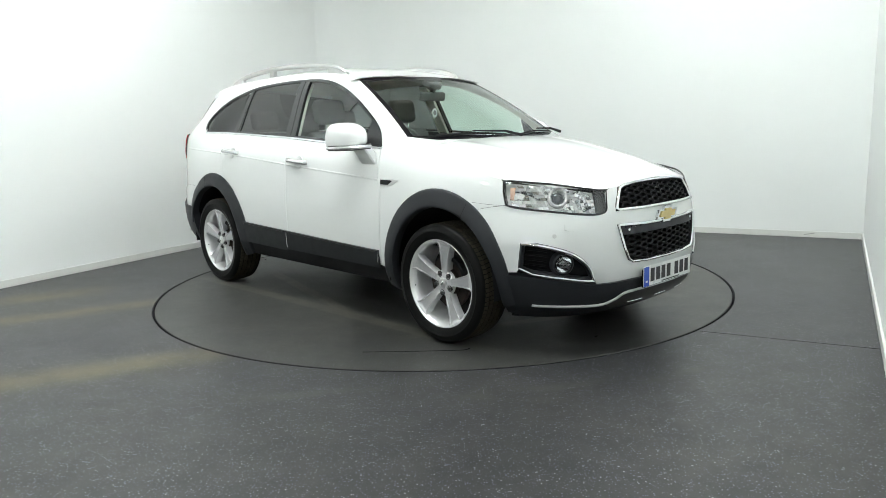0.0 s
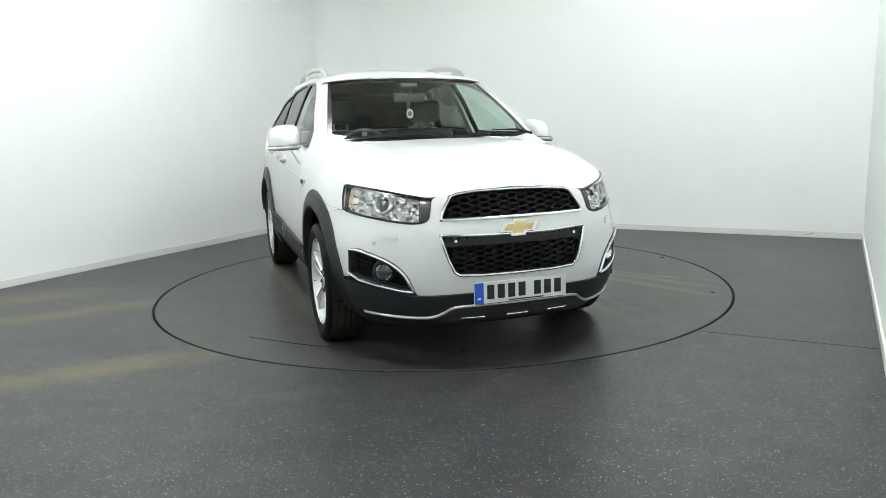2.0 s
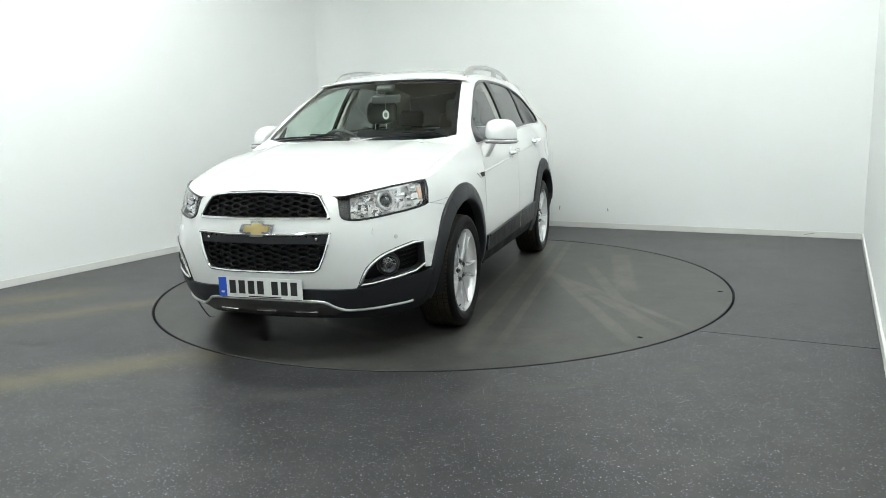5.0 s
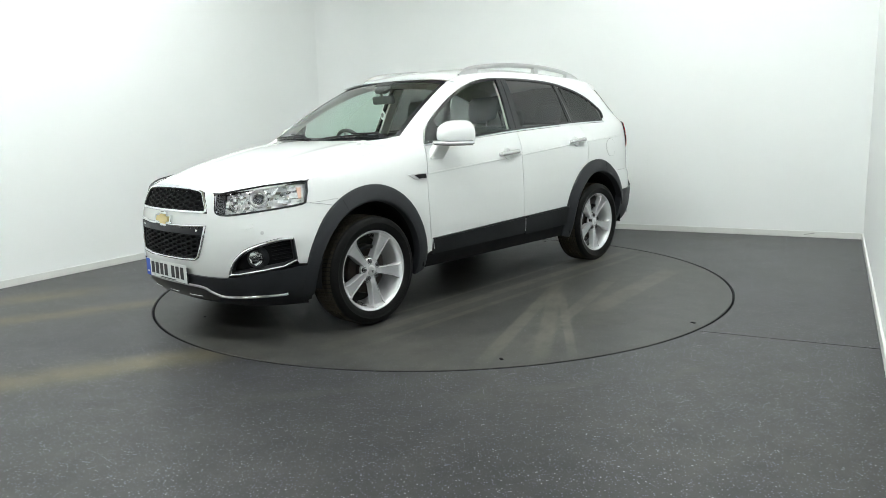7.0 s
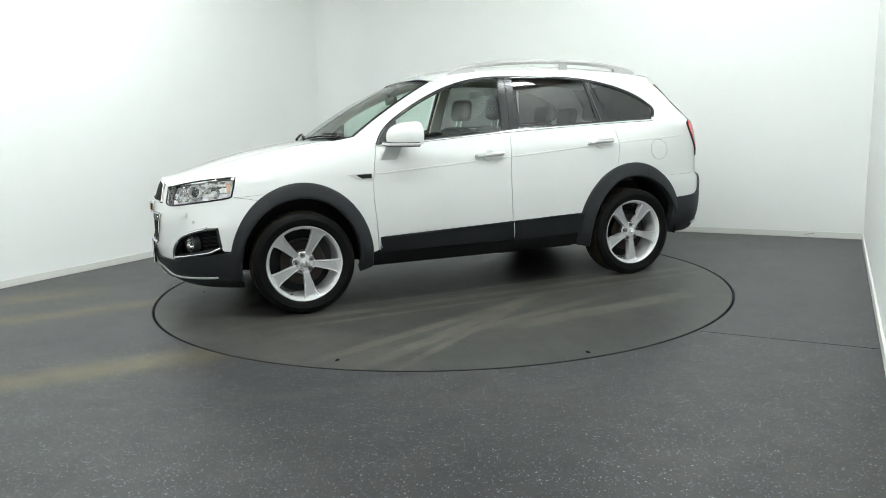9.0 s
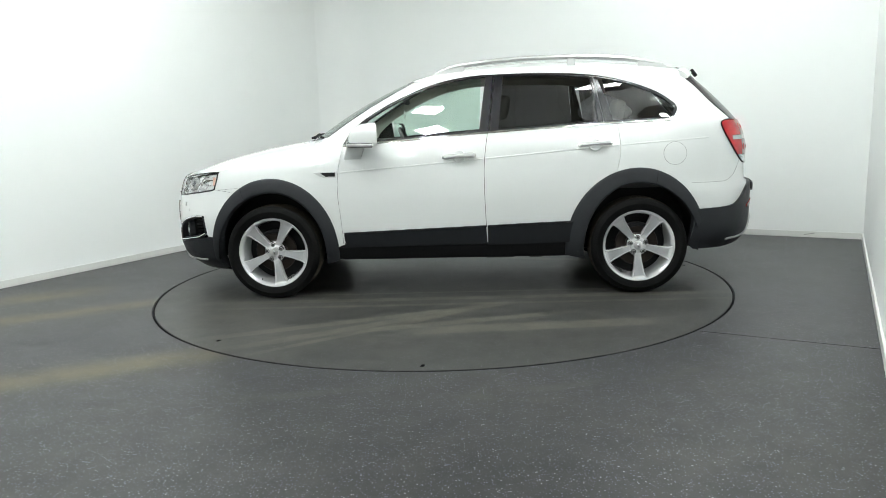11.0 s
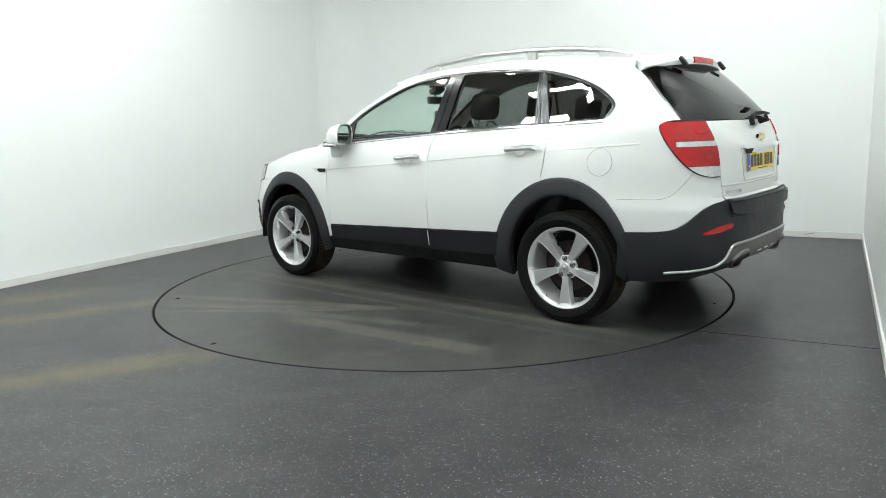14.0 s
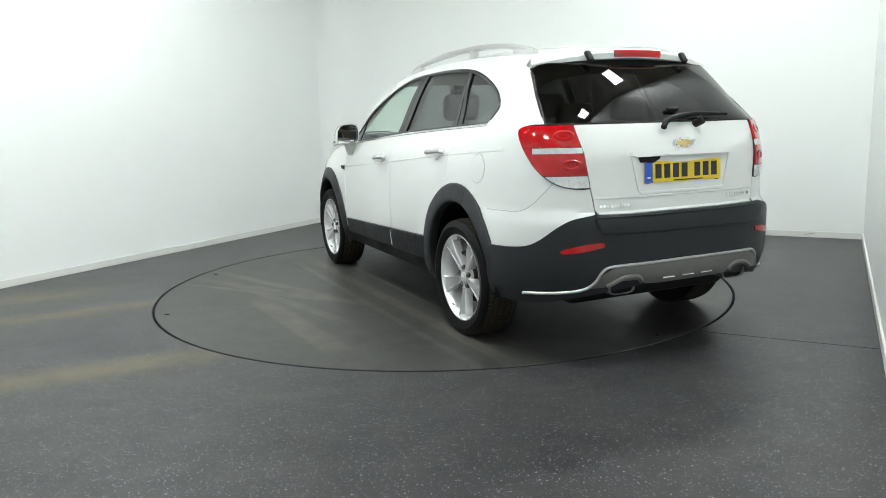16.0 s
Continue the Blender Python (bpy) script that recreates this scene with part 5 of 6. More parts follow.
    # headlamps
    lamp = along([(0.425, 0.890), (0.55, 0.915), (0.66, 0.938)], Y, 3) + [X(1.84, 0.953), X(1.79, 0.957), X(1.766, 0.950), X(1.776, 0.90), X(1.797, 0.832), X(1.82, 0.824)]
    lamp += along([(0.74, 0.806), (0.63, 0.786), (0.53, 0.775), (0.47, 0.785), (0.452, 0.805)], Y, 3)
    for right in (False, True):
        flip = mirrored if right else (lambda b: None)
        bm = bmesh.new()
        sheet(bm, lamp, -0.045, 0.0, 0.03)
        flip(bm)
        head = part("headlamp", bm, BRIGHT, car, "clear-lensed headlamp with chrome reflectors")
        bm = bmesh.new()
        sheet(bm, lamp, 0.003, 0.0, 0.03)
        flip(bm)
        ob = part("lens_cover", bm, COVER, head, "clear plastic lens cover")
        ob.visible_shadow = False
        bm = bmesh.new()
        skin_bar(bm, lamp + [lamp[0]], 0.006, 0.0, 6, 1.0)
        flip(bm)
        part("lamp_edge", bm, TRIM, head)
        # projector in its ring
        c = Y(0.655, 0.870)
        at, n = body(*c), normal(*c)
        face = n.to_track_quat("Z", "Y").to_matrix().to_4x4()
        for nm, prof, mat in (("projector", [(0.0, -0.008), (0.018, -0.012), (0.030, -0.022), (0.034, -0.036), (0.034, -0.07)], LENS),
                              ("projector_ring", [(0.034, -0.050), (0.037, -0.016), (0.044, -0.010), (0.052, -0.014), (0.055, -0.03), (0.055, -0.07)], FROST),
                              ("reflector_bowl", [(0.055, -0.06), (0.064, -0.034), (0.068, -0.036), (0.069, -0.07)], CHROME)):
            bm = bmesh.new()
            lathe(bm, prof, 40, axis="z")
            bmesh.ops.transform(bm, matrix=Matrix.Translation(at) @ face, verts=bm.verts)
            flip(bm)
            part(nm, bm, mat, head)
        c = Y(0.535, 0.840)
        at, n = body(*c), Vector((1, 0.1, 0.1)).normalized()
        face = n.to_track_quat("Z", "Y").to_matrix().to_4x4()
        bm = bmesh.new()
        lathe(bm, [(0.0, -0.075), (0.015, -0.072), (0.035, -0.052), (0.046, -0.020), (0.048, -0.022)], 36, axis="z")
        bmesh.ops.transform(bm, matrix=Matrix.Translation(at) @ face, verts=bm.verts)
        flip(bm)
        part("main_beam", bm, CHROME, head)
        # faceted reflector behind and between the lamps
        dice = random.Random(7)
        for name, mat, share in (("reflector_facets", CHROME, 0.62), ("reflector_prisms", BRIGHT, 1.0)):
            bm = bmesh.new()
            for i in range(19):
                for j in range(9):
                    y, z = 0.50 + 0.0165 * i, 0.792 + 0.0165 * j
                    quad = [Y(y, z), Y(y + 0.0155, z), Y(y + 0.0155, z + 0.0155), Y(y, z + 0.0155)]
                    keep, slope = dice.random(), [dice.uniform(-0.008, 0.008) for _ in range(3)]
                    if (keep < 0.62) != (share < 1.0) or not all(inside_poly(q, lamp) for q in quad):
                        continue
                    lifts = (slope[0], slope[1], slope[2], slope[0] + slope[2] - slope[1])
                    top = [body(*q) + normal(*q) * (-0.030 + d) for q, d in zip(quad, lifts)]
                    low = [body(*q) + normal(*q) * -0.046 for q in quad]
                    vs = [bm.verts.new(p) for p in top + low]
                    for f in ((0, 1, 2, 3), (0, 1, 5, 4), (1, 2, 6, 5), (2, 3, 7, 6), (3, 0, 4, 7)):
                        bm.faces.new([vs[n] for n in f])
            bmesh.ops.recalc_face_normals(bm, faces=bm.faces)
            flip(bm)
            part(name, bm, mat, head, "small bright reflector facets", smooth=False)
        inner_end = clip(lamp, 0, Y(0.497, 0.83)[0], True)
        bm = bmesh.new()
        sheet(bm, inner_end, -0.012, 0.02, 0.03)
        flip(bm)
        part("inner_bezel", bm, TRIM, head, "gloss black inner end")
        side = [X(1.79, 0.945), X(1.80, 0.845), X(1.87, 0.832), X(1.88, 0.945)]
        bm = bmesh.new()
        sheet(bm, side, -0.03, 0.03, 0.03)
        flip(bm)
        part("side_reflector", bm, BRIGHT, head)
        bm = bmesh.new()
        sheet(bm, [X(1.80, 0.925), X(1.81, 0.865), X(1.828, 0.863), X(1.828, 0.927)], -0.022, 0.012, 0.02)
        flip(bm)
        part("indicator", bm, AMBER, head, "pale amber indicator")
        # fog lamp pocket
        pocket = [X(1.888, 0.50), X(1.903, 0.628)] + along([(0.77, 0.628), (0.70, 0.602), (0.635, 0.568), (0.58, 0.512), (0.55, 0.45), (0.54, 0.425)], Y, 4) + [Y(0.60, 0.432), Y(0.70, 0.452), Y(0.77, 0.470)]
        bm = bmesh.new()
        sheet(bm, pocket, -0.055, 0.0, 0.03)
        flip(bm)
        fog = part("fog_lamp_pocket", bm, MATT, car, "dark fog lamp pocket with polished edge")
        bm = bmesh.new()
        skin_bar(bm, pocket + [pocket[0]], 0.014, -0.018, 8, 2.0)
        flip(bm)
        part("pocket_edge", bm, CLAD, fog)
        bm = bmesh.new()
        skin_bar(bm, pocket[1:] + [pocket[0]], 0.0085, 0.008, 8, 0.9)
        flip(bm)
        part("pocket_trim", bm, CHROME, fog, "polished pocket trim")
        for k in range(5):
            z = 0.478 + 0.027 * k
            bm = bmesh.new()
            skin_bar(bm, [X(1.905, z + 0.012), Y(0.775, z + 0.008), Y(0.735, z)], 0.006, -0.035, 6, 1.2)
            flip(bm)
            part("pocket_rib", bm, MATT, fog)
        c = Y(0.672, 0.520)
        at, n = body(*c), (normal(*c) + Vector((0.6, 0, 0))).normalized()
        face = n.to_track_quat("Z", "Y").to_matrix().to_4x4()
        for nm, prof, mat in (("fog_bezel", [(0.043, -0.030), (0.052, -0.006), (0.060, -0.014), (0.066, -0.05)], CLAD), ("fog_reflector", [(0.0, -0.045), (0.02, -0.04), (0.038, -0.020), (0.043, -0.010)], CHROME),
                              ("fog_lens", [(0.0, 0.002), (0.025, -0.002), (0.043, -0.010)], COVER), ("fog_bulb", [(0.0, -0.012), (0.012, -0.014), (0.014, -0.04)], LENS)):
            bm = bmesh.new()
            lathe(bm, prof, 32, axis="z")
            bmesh.ops.transform(bm, matrix=Matrix.Translation(at) @ face, verts=bm.verts)
            flip(bm)
            part(nm, bm, mat, fog)
        # washer cover and parking sensor
        bm = bmesh.new()
        sheet(bm, [Y(0.60, 0.700), Y(0.605, 0.728), Y(0.66, 0.730), Y(0.665, 0.702), Y(0.65, 0.696), Y(0.61, 0.694)], 0.007, 0.012, 0.02)
        flip(bm)
        part("washer_cover", bm, PAINT, car)
        bm = bmesh.new()
        c = Y(0.705, 0.672)
        lathe(bm, [(0, 0.004), (0.010, 0.003), (0.012, -0.002)], 20, axis="z")
        bmesh.ops.transform(bm, matrix=Matrix.Translation(body(*c)) @ normal(*c).to_track_quat("Z", "Y").to_matrix().to_4x4(), verts=bm.verts)
        flip(bm)
        part("parking_sensor", bm, SILVER, car)


def inside_poly(p, poly):
    hit = False
    for a, b in zip(poly, poly[1:] + poly[:1]):
        if (a[1] > p[1]) != (b[1] > p[1]) and p[0] < a[0] + (b[0] - a[0]) * (p[1] - a[1]) / (b[1] - a[1]):
            hit = not hit
    return hit


def build_plate(front):
    k = 1 if front else -1
    x, z = (2.306, 0.412) if front else (-2.250, 0.992)
    lean = 0 if front else -3
    m = Matrix.Translation((x, 0, z)) @ Matrix.Rotation(0 if front else math.pi, 4, "Z") @ Matrix.Rotation(radians(lean), 4, "Y")

    def bit(name, size, at, mat, label="", parent=None, bevel=0.0):
        bm = bmesh.new()
        box(bm, size, at, bevel=bevel)
        bmesh.ops.transform(bm, matrix=m, verts=bm.verts)
        return part(name, bm, mat, parent or car, label, smooth=False)
    plate = bit("number_plate", (0.005, 0.522, 0.112), (0, 0, 0), PLATE_W if front else PLATE_Y, "white front number plate" if front else "yellow rear number plate", bevel=0.002)
    bit("plate_holder", (0.012, 0.50, 0.10), (-0.010, 0, -0.010), MATT, "black plate holder", plate)
    bit("plate_band", (0.002, 0.050, 0.108), (0.0030, -0.234, 0), BLUE, "blue band", plate)
    bit("plate_mark", (0.0012, 0.020, 0.010), (0.0042, -0.234, -0.028), PLATE_W, "", plate)
    y = -0.170
    for i in range(7):
        if i == 4:
            y += 0.030
        bit("plate_bar", (0.002, 0.040, 0.074), (0.0032, y, 0.003), INK, "black bar", plate, bevel=0.0008)
        y += 0.0585
    bit("plate_imprint", (0.0012, 0.20, 0.006), (0.0032, 0.03, -0.048), INK, "", plate)


def build_tail():
    lamp = [Rr(0.602, 1.240), (-1.98, 1.245)] + spline([(-1.93, 1.246), (-1.885, 1.242), (-1.850, 1.226), (-1.845, 1.200), (-1.859, 1.148), (-1.885, 1.090), (-1.915, 1.035), (-1.955, 0.985), (-2.00, 0.948), (-2.05, 0.930), (-2.10, 0.925)], 3)
    lamp += [Rr(0.563, 0.927), Rr(0.566, 0.96), Rr(0.585, 1.10)]

    def slab(name, z0, z1, lift, mat, parent, right, label="", shrink=0.0, front=-9.0):
        poly = clip(clip(lamp, 1, z0, True), 1, z1, False)
        if front > -9:
            poly = clip(poly, 0, front, False)
        bm = bmesh.new()
        sheet(bm, poly, lift, 0.02, 0.025)
        if right:
            mirrored(bm)
        return part(name, bm, mat, parent, label)
    for right in (False, True):
        bm = bmesh.new()
        sheet(bm, lamp, 0.003, 0.03, 0.03)
        if right:
            mirrored(bm)
        tail = part("tail_lamp", bm, DEEPRED, car, "red tail lamp with clear lower section")
        slab("upper_lens", 1.132, 1.236, 0.014, RED, tail, right)
        slab("middle_lens", 0.992, 1.098, 0.014, RED, tail, right)
        strip_front = -1.905
        slab("reversing_strip", 1.100, 1.128, 0.013, FROST, tail, right, "clear ribbed strip", front=strip_front)
        poly = clip(clip(clip(lamp, 1, 1.0985, True), 1, 1.1295, False), 0, strip_front + 0.002, True)
        bm = bmesh.new()
        sheet(bm, poly, 0.014, 0.02, 0.025)
        if right:
            mirrored(bm)
        part("strip_end", bm, RED, tail)
        slab("lower_lens", 0.928, 0.988, 0.013, FROST, tail, right, "clear ribbed lower lens")
        bm = bmesh.new()
        skin_bar(bm, lamp + [lamp[0]], 0.0055, 0.004, 6)
        if right:
            mirrored(bm)
        part("lamp_seal", bm, TRIM, tail)
        # round lamp bowls behind the red lens
        for y, z, r in ((0.655, 1.188, 0.030), (0.640, 1.045, 0.028)):
            bm = bmesh.new()
            c = Rr(y, z)
            lathe(bm, [(r * 0.55, 0.0135), (r * 0.8, 0.0165), (r, 0.0168), (r * 1.15, 0.0135)], 28, axis="z")
            bmesh.ops.scale(bm, vec=(1.55, 0.8, 1), verts=bm.verts)
            bmesh.ops.transform(bm, matrix=Matrix.Translation(body(*c)) @ normal(*c).to_track_quat("Z", "Y").to_matrix().to_4x4(), verts=bm.verts)
            if right:
                mirrored(bm)
            part("lamp_ring", bm, RED, tail)
    build_plate(False)
    # plate recess with a handle bar over it
    bars("plate_recess", [Rr(0.335, 1.085), Rr(0.33, 1.075), Rr(0.29, 0.90), Rr(0.27, 0.888), Rr(0.0, 0.886), Rr(-0.27, 0.888), Rr(-0.29, 0.90), Rr(-0.33, 1.075), Rr(-0.335, 1.085)], 0.010, PAINT, tailgate, "", lift=0.0, sides=(False,), flat=0.5)
    bm = bmesh.new()
    bar = [Rr(0.345, 1.078), Rr(0.34, 1.094), Rr(0.0, 1.100), Rr(-0.34, 1.094), Rr(-0.345, 1.078), Rr(-0.3, 1.070), Rr(0.0, 1.072), Rr(0.3, 1.070)]
    sheet(bm, bar, 0.022, 0.025, 0.04)
    part("handle_bar", bm, PAINT, tailgate)
    # black sheet painted in for the shade below the handle bar
    bm = bmesh.new()
    sheet(bm, [Rr(0.30, 1.072), Rr(0.288, 1.044), Rr(0.20, 1.040), Rr(0.165, 1.058), Rr(0.155, 1.072)], 0.005, 0.0, 0.04)
    part("handle_shade", bm, MATT, tailgate)
    for y0, y1, z in ((0.515, 0.345, 0.832), (-0.315, -0.505, 0.842)):
        n = 9
        for k in range(n):
            if k == 7 and y0 < 0:
                continue
            ya, yb = y0 + (y1 - y0) * k / n, y0 + (y1 - y0) * (k + 0.78) / n
            bm = bmesh.new()
            sheet(bm, [Rr(ya, z - 0.008), Rr(yb, z - 0.008), Rr(yb, z + 0.008), Rr(ya, z + 0.008)], 0.004, 0.004, 0.05)
            part("letter_bar", bm, CHROME, tailgate, "polished badge bar")
    bars("gate_crease", [Rr(y, 0.872) for y in np.linspace(0.54, -0.54, 30)], 0.006, PAINT, tailgate, "", lift=0.0, sides=(False,), flat=0.5)


build_nose()
build_plate(True)
build_tail()


# ---------------------------------------------------------------- flank details
def build_flank():
    crease = lambda x: smooth_at(x, [-1.85, -1.15, -0.16, 0.84], [1.125, 1.082, 1.008, 0.938])
    for doors, x0, x1 in ((front_doors, 0.825, -0.225), (rear_doors, -0.25, -1.20)):
        for k, door in enumerate(doors):
            bars("door_crease", [(x, crease(x)) for x in np.linspace(x0, x1, 24)], 0.007, PAINT, door, "", lift=-0.001, sides=(bool(k),), flat=0.6)
    bars("quarter_crease", [X(x, crease(x)) for x in np.linspace(-1.225, -1.84, 16)], 0.007, PAINT, None, "", lift=-0.001, flat=0.6)
    for doors, x0, z in ((front_doors, -0.055, 1.034), (rear_doors, -1.035, 1.090)):
        for k, door in enumerate(doors):
            right = bool(k)
            bm = bmesh.new()
            pts = [body(x0 + d, z + dz) + normal(x0 + d, z) * l for d, dz, l in ((0.112, -0.006, 0.010), (0.10, -0.006, 0.026), (0.05, -0.003, 0.034), (0.0, 0.0, 0.036), (-0.05, 0.003, 0.034), (-0.10, 0.006, 0.028), (-0.112, 0.006, 0.010))]
            tube(bm, pts, [0.013, 0.018, 0.017, 0.017, 0.017, 0.019, 0.015], 10, 1.1, up=Vector((0, 1, 0.2)))
            if right:
                mirrored(bm)
            part("door_handle", bm, HANDLE, door, "polished door handle")
            bm = bmesh.new()
            lathe(bm, [(0.0, 0.0015), (0.034, 0.002), (0.040, 0.006), (0.044, 0.0052), (0.047, 0.0)], 32, axis="z")
            c = (x0, z)
            bmesh.ops.transform(bm, matrix=Matrix.Translation(body(*c)) @ normal(*c).to_track_quat("Z", "Y").to_matrix().to_4x4(), verts=bm.verts)
            if right:
                mirrored(bm)
            part("handle_cup", bm, PAINT, door)
            bm = bmesh.new()
            c = (x0 - 0.088, z + 0.004)
            lathe(bm, [(0, 0.047), (0.005, 0.047), (0.006, 0.03)], 12, axis="z")
            bmesh.ops.transform(bm, matrix=Matrix.Translation(body(*c)) @ normal(*c).to_track_quat("Z", "Y").to_matrix().to_4x4(), verts=bm.verts)
            if right:
                mirrored(bm)
            part("lock", bm, MATT, door)
    # vents in the wings
    for right in (False, True):
        bm = bmesh.new()
        sheet(bm, [(0.852, 0.947), (0.852, 0.904), (0.93, 0.902), (0.965, 0.912), (1.02, 0.940), (0.96, 0.945)], 0.004, 0.01, 0.02)
        if right:
            mirrored(bm)
        vent = part("wing_vent", bm, SILVER, car, "silver wing vent with black mesh")
        bm = bmesh.new()
        sheet(bm, [(0.856, 0.941), (0.856, 0.912), (0.925, 0.911), (0.965, 0.936), (0.94, 0.940)], 0.006, 0.004, 0.02)
        if right:
            mirrored(bm)
        part("vent_mesh", bm, MATT, vent, "black vent mesh")
    # fuel flap on the left, seams of bumpers
    ring = [X(-1.600 + 0.081 * math.cos(2 * math.pi * k / 48), 1.018 + 0.081 * math.sin(2 * math.pi * k / 48)) for k in range(49)]
    ring[-1] = ring[0]
    bars("fuel_flap_joint", ring, 0.0010, JOINT, None, "dark joint round the fuel flap", lift=0.0, sides=(False,), n=6)
    bm = bmesh.new()
    sheet(bm, [X(-1.600 + 0.078 * math.cos(2 * math.pi * k / 40), 1.018 + 0.078 * math.sin(2 * math.pi * k / 40)) for k in range(40)], 0.0025, 0.004, 0.03)
    part("fuel_flap", bm, PAINT, car, "round white fuel flap")
    bars("bumper_joint", [X(1.79, 0.827), X(1.70, 0.832), X(1.60, 0.840)], 0.0011, JOINT, n=6)
    bars("bumper_joint", spline([(-1.66, 0.805), (-1.76, 0.806), (-1.85, 0.812), (-1.90, 0.845), (-1.95, 0.91), (-1.985, 0.955)], 4), 0.0010, JOINT, n=6)
    # roof rails
    for right in (False, True):
        bm = bmesh.new()
        pts = spline([(0.115, 0.548, 1.636), (0.02, 0.545, 1.680), (-0.14, 0.54, 1.708), (-0.47, 0.532, 1.735), (-0.88, 0.525, 1.740), (-1.22, 0.515, 1.722), (-1.44, 0.508, 1.694), (-1.60, 0.50, 1.660)], 5)
        n = len(pts)
        tube(bm, pts, [0.011 + 0.008 * math.sin(math.pi * min(1, max(0, k / (n - 1)))) ** 0.5 for k in range(n)], 10, 1.0)
        if right:
            mirrored(bm)
        rail = part("roof_rail", bm, RAIL, car, "silver roof rail")
        for x0, x1, z0 in ((0.13, -0.10, 1.63), (-1.40, -1.61, 1.65), (-0.875, -0.935, 1.70)):
            bm = bmesh.new()
            rows = []
            for k in range(9):
                x = x0 + (x1 - x0) * k / 8
                near = min(pts, key=lambda p: abs(p[0] - x))
                zl = roof_edge(x) + (roof_crown(x) - roof_edge(x)) * 0.15 - 0.01
                rows.append([(x, near[1] + 0.020, zl), (x, near[1] + 0.013, near[2]), (x, near[1] - 0.013, near[2]), (x, near[1] - 0.020, zl)])
            vv = strip(bm, rows)
            bm.faces.new(vv[0])
            bm.faces.new(vv[-1])
            bmesh.ops.recalc_face_normals(bm, faces=bm.faces)
            if right:
                mirrored(bm)
            part("rail_foot", bm, RAIL, rail)
    # door mirrors
    def shell(x, a, grow=1.0):
        f = math.sqrt(max(0.0, 1 - (max(0.0, x - 0.545) / 0.185) ** 2)) ** 0.75 * grow
        c, s = math.cos(a), math.sin(a)
        y = 0.945 + 0.103 * f * math.copysign(abs(c) ** 0.62, c) - 0.012 * (1 - f)
        rise = 0.094 * abs(s) ** 0.80 if s > 0 else -0.064 * abs(s) ** 0.40
        z = 1.200 + f * rise - 0.012 * (c * f) - 0.03 * (1 - f)
        return (x + 0.03 - 0.05 * (y - 0.85) / 0.2, y, z)
    for right in (False, True):
        flip = mirrored if right else (lambda b: None)
        ring_a = np.linspace(0, 2 * math.pi, 36, endpoint=False)
        bm = bmesh.new()
        vv = strip(bm, [[shell(x, a) for a in ring_a] for x in (0.535, 0.545, 0.58, 0.62, 0.655, 0.685, 0.705, 0.718, 0.726, 0.7295)], closed_u=True)
        bm.faces.new(vv[-1])
        inner = strip(bm, [[shell(0.535, a) for a in ring_a], [shell(0.538, a, 0.93) for a in ring_a], [shell(0.560, a, 0.90) for a in ring_a]], closed_u=True)
        bmesh.ops.recalc_face_normals(bm, faces=bm.faces)
        flip(bm)
        mir = part("door_mirror", bm, PAINT, car, "white door mirror housing")
        bm = bmesh.new()
        face = [bm.verts.new(shell(0.552, a, 0.91)) for a in ring_a]
        bm.faces.new(face)
        bmesh.ops.recalc_face_normals(bm, faces=bm.faces)
        flip(bm)
        part("mirror_glass", bm, MIRROR, mir, "mirror glass", smooth=False)
        bm = bmesh.new()
        strip(bm, [[shell(0.536, a, 0.95) for a in ring_a], [shell(0.550, a, 0.88) for a in ring_a]], closed_u=True)
        flip(bm)
        part("mirror_surround", bm, MATT, mir, "black mirror surround")
        bm = bmesh.new()
        pts = []
        for k in range(13):
            y = 0.868 + 0.186 * k / 12
            q = (y - 0.945) / 0.103
            f = max(abs(q) ** 1.6, 0.42)
            x = 0.545 + 0.185 * math.sqrt(max(0.0, 1 - f ** 2.0)) - 0.05 * (y - 0.85) / 0.2
            pts.append((x + 0.050, y, 1.146 - 0.010 * k / 12))
        tube(bm, pts, [0.012] + [0.016] * 11 + [0.012], 8, 0.85)
        flip(bm)
        part("mirror_indicator", bm, FROST, mir, "clear indicator strip")
        for dz in (0.0135, -0.0135):
            bm = bmesh.new()
            tube(bm, [(x + 0.006, y, z + dz) for x, y, z in pts], 0.0035, 6)
            flip(bm)
            part("indicator_edge", bm, STEEL, mir, "dark edge of the indicator")
        bm = bmesh.new()
        rows = []
        for t, x0, x1, y0, y1, z in ((0, 0.665, 0.790, 0.815, 0.878, 1.032), (0.3, 0.655, 0.782, 0.825, 0.892, 1.06), (0.7, 0.635, 0.760, 0.850, 0.920, 1.12), (1, 0.615, 0.735, 0.865, 0.940, 1.16)):
            rows.append([(x0, y0, z), (x1 - 0.01, y0, z), (x1, y0 + 0.01, z), (x1, y1 - 0.01, z), (x1 - 0.01, y1, z), (x0, y1, z)])
        vv = strip(bm, rows, closed_u=True)
        bm.faces.new(vv[0])
        bm.faces.new(vv[-1])
        bmesh.ops.recalc_face_normals(bm, faces=bm.faces)
        flip(bm)
        part("mirror_foot", bm, PAINT, mir)


build_flank()


# ---------------------------------------------------------------- cabin
def cushion(bm, size, at, m=None, bevel=0.05):
    box(bm, size, at, m, bevel, 4)


